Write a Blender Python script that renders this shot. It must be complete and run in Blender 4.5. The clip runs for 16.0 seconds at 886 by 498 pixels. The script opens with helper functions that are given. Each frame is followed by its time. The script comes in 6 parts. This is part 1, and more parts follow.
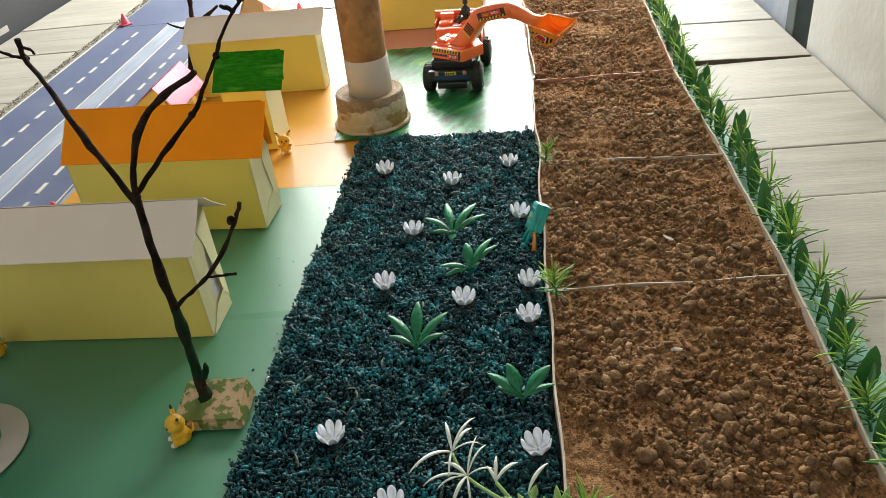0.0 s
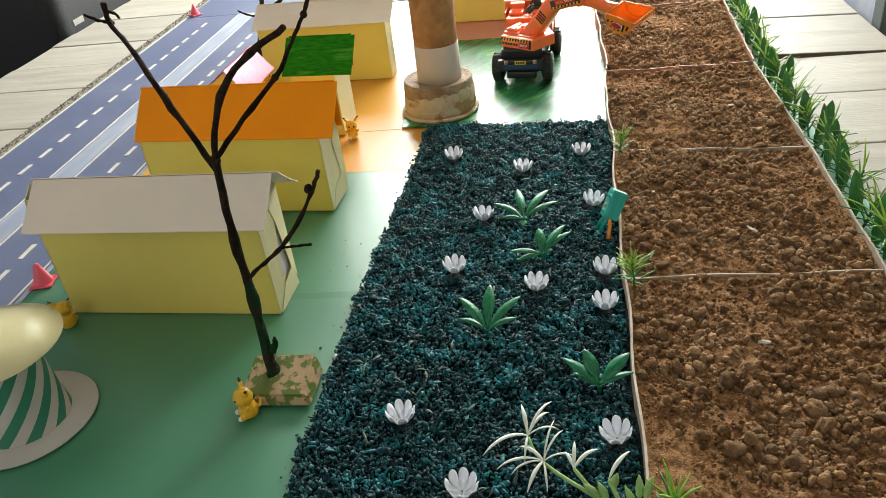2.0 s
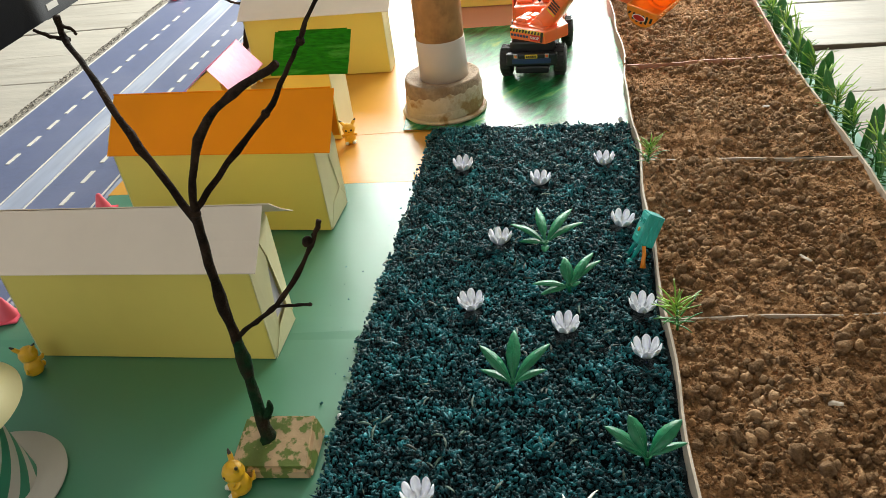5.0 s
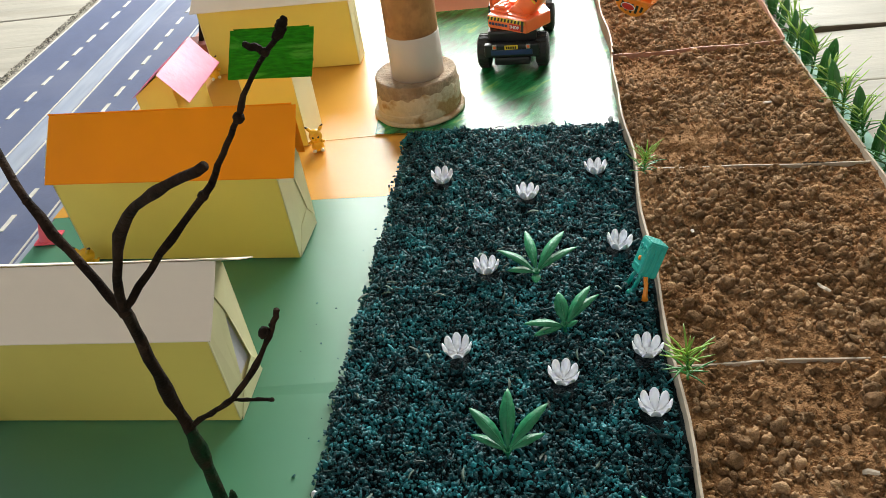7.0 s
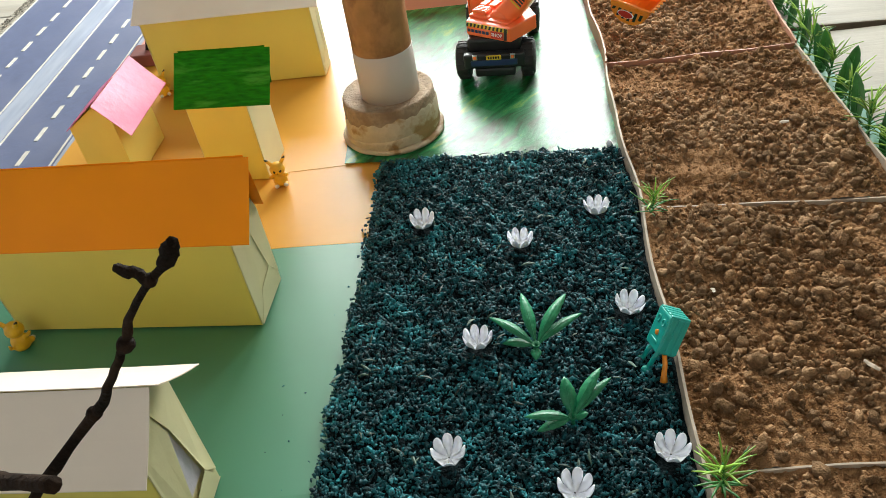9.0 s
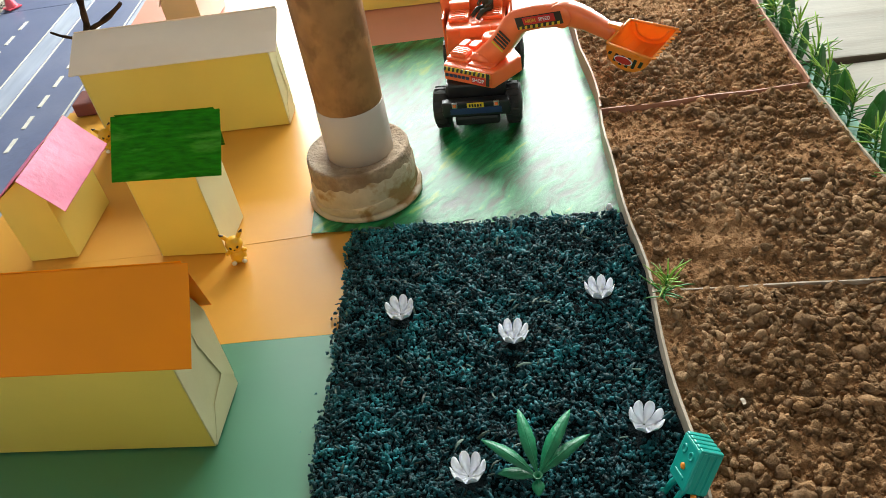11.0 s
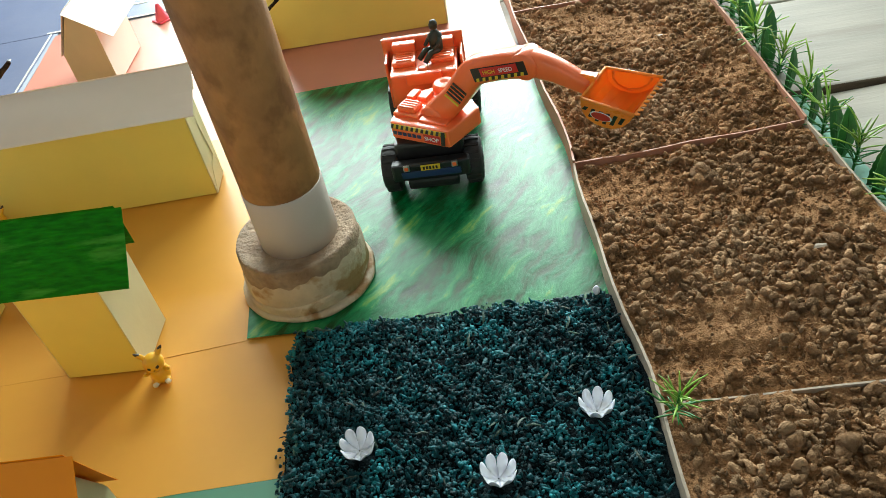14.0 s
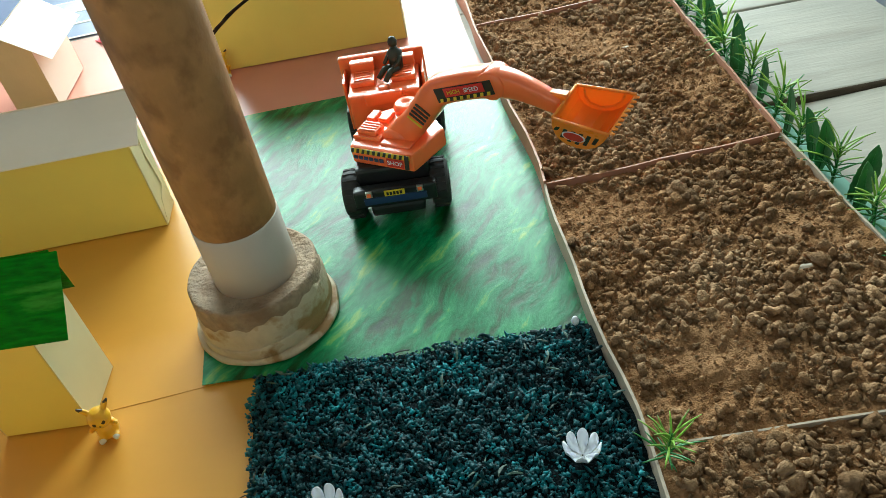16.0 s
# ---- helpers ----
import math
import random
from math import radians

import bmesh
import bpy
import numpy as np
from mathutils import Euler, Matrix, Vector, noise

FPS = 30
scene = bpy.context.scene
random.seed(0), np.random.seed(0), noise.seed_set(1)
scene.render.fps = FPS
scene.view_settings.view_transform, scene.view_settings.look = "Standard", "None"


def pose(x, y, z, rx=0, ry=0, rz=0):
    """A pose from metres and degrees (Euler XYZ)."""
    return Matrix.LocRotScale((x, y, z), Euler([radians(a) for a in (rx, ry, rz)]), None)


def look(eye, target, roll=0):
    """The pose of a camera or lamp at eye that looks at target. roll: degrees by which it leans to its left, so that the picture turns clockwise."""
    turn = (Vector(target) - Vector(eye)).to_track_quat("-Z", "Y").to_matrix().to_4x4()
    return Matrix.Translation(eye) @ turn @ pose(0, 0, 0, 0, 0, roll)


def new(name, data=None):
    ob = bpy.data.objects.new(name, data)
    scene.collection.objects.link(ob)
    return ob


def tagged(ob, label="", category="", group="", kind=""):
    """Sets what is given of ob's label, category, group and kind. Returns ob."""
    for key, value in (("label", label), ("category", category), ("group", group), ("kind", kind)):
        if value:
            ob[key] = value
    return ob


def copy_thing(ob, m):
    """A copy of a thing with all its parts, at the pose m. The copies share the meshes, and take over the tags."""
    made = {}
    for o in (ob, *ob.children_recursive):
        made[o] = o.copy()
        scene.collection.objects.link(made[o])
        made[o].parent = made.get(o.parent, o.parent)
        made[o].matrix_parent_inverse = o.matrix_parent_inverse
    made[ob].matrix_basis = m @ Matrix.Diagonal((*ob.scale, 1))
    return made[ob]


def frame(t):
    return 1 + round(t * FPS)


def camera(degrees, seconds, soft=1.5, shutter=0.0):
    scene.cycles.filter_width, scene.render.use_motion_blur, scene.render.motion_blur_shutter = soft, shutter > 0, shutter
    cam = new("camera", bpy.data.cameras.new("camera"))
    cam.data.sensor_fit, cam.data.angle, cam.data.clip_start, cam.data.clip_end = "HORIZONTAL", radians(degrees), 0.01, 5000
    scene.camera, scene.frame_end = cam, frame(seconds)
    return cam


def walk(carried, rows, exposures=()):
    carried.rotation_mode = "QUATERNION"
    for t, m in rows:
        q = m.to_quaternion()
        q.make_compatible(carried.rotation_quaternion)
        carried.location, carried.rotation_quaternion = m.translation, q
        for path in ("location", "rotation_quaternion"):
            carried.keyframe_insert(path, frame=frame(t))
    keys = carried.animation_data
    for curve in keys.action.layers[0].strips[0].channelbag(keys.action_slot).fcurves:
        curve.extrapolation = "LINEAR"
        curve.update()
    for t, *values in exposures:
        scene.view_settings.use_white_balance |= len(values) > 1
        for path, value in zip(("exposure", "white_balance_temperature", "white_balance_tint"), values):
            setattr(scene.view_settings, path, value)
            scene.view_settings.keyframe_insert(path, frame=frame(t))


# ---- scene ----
cam = camera(60.0, 16.0, soft=0.8)
PATH = [
    (0, (-0.048, -1.245, 0.58), (-0.22, 0.425, -0.506), -6.9),
    (0.5, (-0.05, -1.248, 0.577), (-0.255, 0.428, -0.495), -7.1),
    (1, (-0.057, -1.249, 0.57), (-0.308, 0.428, -0.491), -7.3),
    (1.5, (-0.066, -1.249, 0.56), (-0.347, 0.425, -0.499), -7.3),
    (2, (-0.079, -1.242, 0.547), (-0.378, 0.427, -0.514), -7.4),
    (2.5, (-0.088, -1.232, 0.538), (-0.385, 0.433, -0.528), -7.2),
    (3, (-0.096, -1.208, 0.535), (-0.394, 0.457, -0.533), -7.2),
    (3.5, (-0.102, -1.186, 0.537), (-0.403, 0.472, -0.54), -7.2),
    (4, (-0.109, -1.164, 0.538), (-0.409, 0.488, -0.549), -7.3),
    (6.5, (-0.125, -1.03, 0.561), (-0.358, 0.56, -0.629), -8.3),
    (7, (-0.129, -0.997, 0.561), (-0.356, 0.579, -0.649), -8.6),
    (7.5, (-0.139, -0.963, 0.565), (-0.357, 0.599, -0.665), -8.7),
    (8, (-0.143, -0.922, 0.566), (-0.353, 0.628, -0.679), -8.9),
    (8.5, (-0.143, -0.881, 0.569), (-0.336, 0.653, -0.7), -9.1),
    (9, (-0.139, -0.84, 0.567), (-0.317, 0.683, -0.717), -9.5),
    (9.5, (-0.137, -0.799, 0.571), (-0.305, 0.718, -0.721), -9.6),
    (10, (-0.134, -0.762, 0.573), (-0.299, 0.757, -0.717), -9.8),
    (12.5, (-0.14, -0.599, 0.542), (-0.218, 0.924, -0.751), -10.6),
    (13, (-0.137, -0.574, 0.546), (-0.202, 0.943, -0.756), -10.8),
    (13.5, (-0.132, -0.549, 0.549), (-0.174, 0.961, -0.762), -11.2),
    (14, (-0.13, -0.522, 0.551), (-0.161, 0.984, -0.766), -11.5),
    (14.5, (-0.126, -0.503, 0.54), (-0.148, 1.001, -0.778), -11.5),
    (15, (-0.124, -0.49, 0.537), (-0.14, 1.017, -0.777), -11.6),
    (15.5, (-0.129, -0.479, 0.536), (-0.103, 1.026, -0.781), -11.3),
    (16, (-0.129, -0.472, 0.537), (-0.065, 1.034, -0.777), -11.0),
]
walk(cam, [(t, look(eye, target, roll)) for t, eye, target, roll in PATH],
     exposures=[(0.0, -0.2, 6550, 9), (3.0, -0.07, 6550, 9), (7.0, -0.06, 6500, 10), (10.0, -0.23, 6380, 8), (13.0, -0.34, 6250, 6), (16.0, -0.5, 5750, -7)])

# ---- light ----
world = bpy.data.worlds.new("world")
scene.world = world
world.use_nodes = True
wn = world.node_tree
sky = wn.nodes.new("ShaderNodeTexSky")
sky.sky_type, sky.sun_disc = "NISHITA", False
sky.sun_elevation, sky.sun_rotation = radians(48), radians(20)
wn.links.new(sky.outputs["Color"], wn.nodes["Background"].inputs["Color"])
wn.nodes["Background"].inputs["Strength"].default_value = 0.15


def rect_lamp(name, eye, target, wide, high, power, colour=(1, 1, 1)):
    data = bpy.data.lights.new(name, "AREA")
    data.shape, data.size, data.size_y, data.energy, data.color = "RECTANGLE", wide, high, power, colour
    ob = new(name, data)
    ob.matrix_world = look(eye, target)
    return ob


rect_lamp("daylight_north", (0.18, 2.55, 1.14), (0.18, 0, 0.85), 2.6, 1.42, 328, (0.97, 1.0, 0.95))
# added weak fill from the left, no known window there
rect_lamp("fill_west", (-3.9, -0.2, 1.35), (0, 0.0, 0.6), 3.2, 1.5, 4, (0.95, 0.98, 1.0))
# added warm fill from behind the camera, lifts the house fronts and roofs
rect_lamp("fill_south", (-1.85, -2.75, 1.5), (-0.7, 0, 0.3), 2.6, 1.3, 12, (1.0, 0.96, 0.88))


# ---- materials ----
def mat(name, base, rough=0.6, var=0.12, scale=30.0, bump=0.1, bscale=250.0, alt=None, altmix=(0.45, 0.65), altscale=6.0,
        isl=0.0, metal=0.0, coat=0.0, stretch=(1, 1, 1), rvar=0.1, trans=0.0, rand=0.0, spec=0.5, thin=0.0, coat_rough=0.05):
    m = bpy.data.materials.new(name)
    m.use_nodes = True
    nt = m.node_tree
    nodes, link = nt.nodes, nt.links.new
    bs = nodes["Principled BSDF"]
    co = nodes.new("ShaderNodeTexCoord")
    mp = nodes.new("ShaderNodeMapping")
    mp.inputs["Scale"].default_value = stretch
    link(co.outputs["Object"], mp.inputs["Vector"])

    def noise_node(s, detail=4.0):
        n = nodes.new("ShaderNodeTexNoise")
        n.inputs["Scale"].default_value, n.inputs["Detail"].default_value = s, detail
        link(mp.outputs["Vector"], n.inputs["Vector"])
        return n.outputs["Fac"]

    def ramp(src, lo, hi):
        r = nodes.new("ShaderNodeMapRange")
        r.inputs["From Min"].default_value, r.inputs["From Max"].default_value = lo, hi
        link(src, r.inputs["Value"])
        return r.outputs["Result"]

    def mix(fac, a, b, mode="MIX"):
        x = nodes.new("ShaderNodeMix")
        x.data_type, x.blend_type = "RGBA", mode
        for key, val in (("Factor", fac), ("A", a), ("B", b)):
            sock = [s for s in x.inputs if s.name == key and s.enabled][0]
            if isinstance(val, bpy.types.NodeSocket):
                link(val, sock)
            elif key == "Factor":
                sock.default_value = val
            else:
                sock.default_value = (*val, 1)
        return [s for s in x.outputs if s.enabled][0]

    lo, hi = [tuple(max(0.0, min(1.0, c * k)) for c in base) for k in (1 - var, 1 + var)]
    fine = noise_node(scale)
    col = mix(ramp(fine, 0.3, 0.7), lo, hi)
    if alt:
        big = noise_node(altscale, 5.0)
        col = mix(ramp(big, *altmix), col, alt)
    if isl or rand:
        if isl:
            src = nodes.new("ShaderNodeNewGeometry").outputs["Random Per Island"]
        else:
            src = nodes.new("ShaderNodeObjectInfo").outputs["Random"]
        k = isl or rand
        r = nodes.new("ShaderNodeMapRange")
        r.inputs["To Min"].default_value, r.inputs["To Max"].default_value = 1 - k, 1 + k
        link(src, r.inputs["Value"])
        grey = nodes.new("ShaderNodeCombineColor")
        for c in ("Red", "Green", "Blue"):
            link(r.outputs["Result"], grey.inputs[c])
        col = mix(1.0, col, grey.outputs["Color"], "MULTIPLY")
    link(col, bs.inputs["Base Color"])
    rr = nodes.new("ShaderNodeMapRange")
    rr.inputs["To Min"].default_value, rr.inputs["To Max"].default_value = max(0.02, rough - rvar), min(1, rough + rvar)
    link(fine, rr.inputs["Value"])
    link(rr.outputs["Result"], bs.inputs["Roughness"])
    bs.inputs["Metallic"].default_value = metal
    bs.inputs["Coat Weight"].default_value, bs.inputs["Coat Roughness"].default_value = coat, coat_rough
    bs.inputs["Specular IOR Level"].default_value = spec
    if trans:
        bs.inputs["Subsurface Weight"].default_value = trans
        bs.inputs["Subsurface Radius"].default_value = (0.004, 0.004, 0.003)
    if thin:
        tl = nodes.new("ShaderNodeBsdfTranslucent")
        link(col, tl.inputs["Color"])
        ms = nodes.new("ShaderNodeMixShader")
        ms.inputs["Fac"].default_value = thin
        link(bs.outputs["BSDF"], ms.inputs[1])
        link(tl.outputs["BSDF"], ms.inputs[2])
        link(ms.outputs["Shader"], nodes["Material Output"].inputs["Surface"])
    if bump:
        b = nodes.new("ShaderNodeBump")
        b.inputs["Strength"].default_value, b.inputs["Distance"].default_value = bump, 0.003
        link(noise_node(bscale, 6.0), b.inputs["Height"])
        link(b.outputs["Normal"], bs.inputs["Normal"])
    return m


M_WALL = mat("whitewashed_plaster", (0.62, 0.6, 0.56), 0.85, 0.06, 8, 0.35, 60, alt=(0.42, 0.38, 0.32), altmix=(0.5, 0.75), altscale=2.5)
M_FLOOR = mat("concrete_floor", (0.1, 0.095, 0.09), 0.8, 0.2, 9, 0.3, 80)
M_CEIL = mat("ceiling_paint", (0.3, 0.29, 0.27), 0.9, 0.05, 6, 0.1)
M_PLANK = mat("pale_worn_plank", (0.42, 0.385, 0.325), 0.6, 0.12, 22, 0.2, 120, alt=(0.34, 0.3, 0.245), altmix=(0.54, 0.72),
              altscale=9, stretch=(0.25, 1.6, 1), rand=0.06)
M_PLANKEDGE = mat("dark_laminated_edge", (0.12, 0.085, 0.055), 0.7, 0.3, 40, 0.3, 200, stretch=(0.3, 1, 8))
M_IRON = mat("painted_iron", (0.03, 0.045, 0.045), 0.45, 0.2, 30, 0.1)
M_DOOR = mat("blue_grey_door", (0.34, 0.37, 0.45), 0.5, 0.12, 18, 0.15, 90, alt=(0.5, 0.5, 0.52), altscale=12)
M_GREENP = mat("sea_green_sheet", (0.032, 0.215, 0.11), 0.45, 0.04, 14, 0.06, 30, rvar=0.05, spec=1.0, coat=0.75, coat_rough=0.5)
M_ORANGEP = mat("apricot_sheet", (0.7, 0.345, 0.05), 0.38, 0.05, 9, 0.06, 25, rvar=0.05)
M_PINKP = mat("salmon_sheet", (0.62, 0.25, 0.18), 0.36, 0.06, 9, 0.06, 25, rvar=0.05)
M_ROAD = mat("printed_road", (0.125, 0.147, 0.245), 0.42, 0.12, 60, 0.08, 200, alt=(0.155, 0.175, 0.27), altscale=5, spec=0.6)
M_MEDIAN = mat("printed_median", (0.3, 0.335, 0.425), 0.5, 0.12, 50, 0.05, 200, alt=(0.4, 0.43, 0.5), altscale=30, stretch=(1, 0.15, 1))
M_LINE = mat("road_white", (0.64, 0.61, 0.54), 0.5, 0.1, 60, 0.05)
M_VERGE = mat("printed_verge", (0.4, 0.36, 0.29), 0.6, 0.25, 160, 0.1, 300, alt=(0.1, 0.09, 0.08), altscale=150)
M_PEBBLE = mat("grey_pebble", (0.2, 0.18, 0.15), 0.8, 0.3, 120, 0.2, isl=0.6)
M_YELLOWP = mat("yellow_card", (0.82, 0.66, 0.16), 0.5, 0.05, 10, 0.08, 40, alt=(0.78, 0.6, 0.13), altmix=(0.5, 0.9), altscale=5, spec=0.3, thin=0.1)
M_YELLOWG = mat("creased_yellow_paper", (0.79, 0.72, 0.42), 0.5, 0.05, 14, 0.4, 30, thin=0.2)
M_ROOFW = mat("off_white_card", (0.86, 0.735, 0.61), 0.5, 0.03, 18, 0.05, 120, thin=0.1)
M_ROOFO = mat("orange_card", (0.92, 0.29, 0.0), 0.5, 0.05, 12, 0.05, 60, spec=0.25, thin=0.1)
M_ROOFG = mat("brushed_green_paint", (0.014, 0.17, 0.003), 0.6, 0.35, 160, 0.4, 160, alt=(0.07, 0.3, 0.03), altmix=(0.56, 0.72),
              altscale=40, stretch=(0.35, 2.2, 1), spec=0.1)
M_ROOFP = mat("glossy_pink_card", (0.66, 0.16, 0.28), 0.48, 0.12, 40, 0.6, 45, spec=0.3)
M_TAN = mat("tan_card", (0.5, 0.38, 0.2), 0.5, 0.06, 20, 0.1)
M_SOIL = mat("dry_brown_soil", (0.265, 0.135, 0.058), 0.95, 0.36, 260, 1.0, 620, alt=(0.385, 0.21, 0.1), altscale=14, spec=0.1)
M_CLOD = mat("soil_clod", (0.27, 0.15, 0.071), 0.95, 0.32, 300, 1.0, 560, alt=(0.355, 0.22, 0.12), altscale=12, isl=0.4, spec=0.1)
M_BIGCLOD = mat("big_clod", (0.26, 0.146, 0.071), 0.95, 0.32, 3.5, 1.0, 9, alt=(0.32, 0.195, 0.108), altscale=0.9, rand=0.2, spec=0.1)
M_TRAY = mat("grey_card_rim", (0.46, 0.37, 0.28), 0.7, 0.1, 60, 0.15)
M_TRAYR = mat("terracotta_card_rim", (0.44, 0.21, 0.13), 0.6, 0.1, 60, 0.15)
# sawdust bed coloured near black: the shade in the gaps between chips
M_PONDSHADE = mat("shade_black_sawdust_bed", (0.001, 0.007, 0.009), 0.85, 0.4, 150, 0.8, 500, spec=0.15)
M_CHIP = mat("teal_dyed_wood_chip", (0.003, 0.066, 0.08), 0.55, 0.4, 200, 0.8, 700, alt=(0.02, 0.235, 0.27), altscale=38,
             altmix=(0.48, 0.68), isl=0.6, spec=0.42)
M_FLAKE = mat("pale_teal_shaving", (0.055, 0.1, 0.075), 0.6, 0.3, 1.5, 0.4, 5, rand=0.8)
M_WHITE = mat("white_plastic", (0.86, 0.875, 0.94), 0.35, 0.03, 40, 0.04, trans=0.15)
M_WIRE = mat("dark_wire", (0.02, 0.03, 0.03), 0.5)
M_LEAF = mat("green_plastic_leaf", (0.007, 0.17, 0.067), 0.4, 0.2, 70, 0.3, 200, alt=(0.014, 0.24, 0.1), altscale=25, spec=0.5)
M_BROAD = mat("broad_leaf_fabric", (0.035, 0.17, 0.03), 0.45, 0.2, 60, 0.3, 140, rand=0.25)
M_TUFT = mat("grass_plastic", (0.04, 0.2, 0.035), 0.4, 0.2, 60, 0.1, isl=0.35)
M_TUFTY = mat("yellow_green_plastic", (0.24, 0.42, 0.05), 0.4, 0.2, 60, 0.1, isl=0.3)
M_BUD = mat("pale_green_bud", (0.33, 0.5, 0.17), 0.45, 0.2, 60, 0.1)
M_PETAL = mat("ivory_petal", (0.82, 0.84, 0.74), 0.5, 0.05, 60, 0.1, trans=0.1)
M_STRIP = mat("mint_paper", (0.3, 0.58, 0.47), 0.55, 0.06, 20, 0.1)
M_TOYY = mat("yellow_vinyl", (0.78, 0.42, 0.015), 0.35, 0.05, 30, 0.03, coat=0.2)
M_TEAL = mat("teal_vinyl", (0.01, 0.36, 0.3), 0.35, 0.06, 40, 0.05, coat=0.2)
M_ORANGEV = mat("orange_vinyl", (0.85, 0.27, 0.02), 0.35, 0.05)
M_CONE = mat("pink_plastic", (0.85, 0.11, 0.16), 0.4, 0.05, 40, 0.05, trans=0.1)
M_BARK = mat("dark_bark", (0.014, 0.008, 0.005), 0.9, 0.35, 120, 0.9, 300, alt=(0.04, 0.022, 0.013), altscale=50, spec=0.12)
M_MOSS = mat("green_painted_bark", (0.006, 0.032, 0.01), 0.8, 0.3, 100, 0.8, 300, alt=(0.03, 0.02, 0.011), altscale=45, spec=0.15)
M_CAMO = mat("mottled_camo_paper", (0.5, 0.34, 0.19), 0.5, 0.12, 60, 0.4, 90, alt=(0.12, 0.17, 0.03), altmix=(0.47, 0.53), altscale=85)
M_REDBLOCK = mat("dark_red_block", (0.16, 0.035, 0.025), 0.6, 0.2)
M_TUBE = mat("stained_cardboard", (0.38, 0.19, 0.064), 0.55, 0.22, 34, 0.45, 90, alt=(0.255, 0.12, 0.039), altmix=(0.5, 0.62), altscale=32, stretch=(1, 1, 0.8))
M_SLEEVE = mat("grey_white_paper_sleeve", (0.55, 0.49, 0.43), 0.6, 0.04, 20, 0.06)
M_CLAY = mat("dried_clay_coating", (0.36, 0.26, 0.17), 0.85, 0.25, 90, 1.0, 220, alt=(0.24, 0.15, 0.085), altmix=(0.45, 0.62), altscale=24)
M_CLAYP = mat("pale_clay_band", (0.56, 0.46, 0.32), 0.6, 0.12, 50, 0.8, 140, alt=(0.34, 0.2, 0.08), altmix=(0.54, 0.62), altscale=26)
M_GREY = mat("grey_card", (0.5, 0.46, 0.42), 0.6, 0.05, 30, 0.08)
M_STRIPEG = mat("green_stripe", (0.03, 0.2, 0.12), 0.5, 0.06, 30, 0.08)
M_CREAM = mat("cream_card", (0.8, 0.72, 0.4), 0.4, 0.04, 14, 0.06)
M_EXOR = mat("orange_toy_plastic", (1.0, 0.19, 0.05), 0.34, 0.05, 40, 0.03, coat=0.4, trans=0.25)
M_EXBK = mat("bright_orange_bucket", (1.0, 0.36, 0.04), 0.3, 0.05, 40, 0.03, coat=0.35, thin=0.3)
M_BLACK = mat("black_toy_plastic", (0.012, 0.012, 0.013), 0.4, 0.2, 40, 0.1)
M_TYRE = mat("black_rubber", (0.014, 0.014, 0.014), 0.65, 0.2, 60, 0.2)
M_CHROME = mat("silver_plastic", (0.5, 0.5, 0.5), 0.3, 0.1, metal=0.8)
M_YLAB = mat("yellow_sticker", (0.75, 0.55, 0.03), 0.35, 0.03, bump=0)
M_BLAB = mat("blue_sticker", (0.02, 0.04, 0.12), 0.35, 0.03, bump=0)
M_RED = mat("red_sticker", (0.6, 0.02, 0.02), 0.35, 0.03, bump=0)
M_DOLL = mat("dark_green_vinyl", (0.02, 0.03, 0.018), 0.45, 0.2, bump=0)
M_BAG = mat("black_bag_cloth", (0.012, 0.012, 0.014), 0.7, 0.2, 60, 0.3)
M_TIP = mat("dark_brown_paint", (0.03, 0.018, 0.01), 0.4, 0.1, bump=0)
M_PAW = mat("white_paint", (0.72, 0.68, 0.6), 0.4, 0.05, bump=0)
M_LILAC = mat("pale_lilac_paper", (0.55, 0.5, 0.55), 0.5, 0.06, 30, 0.1)
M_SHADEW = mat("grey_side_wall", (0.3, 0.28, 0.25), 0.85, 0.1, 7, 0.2)


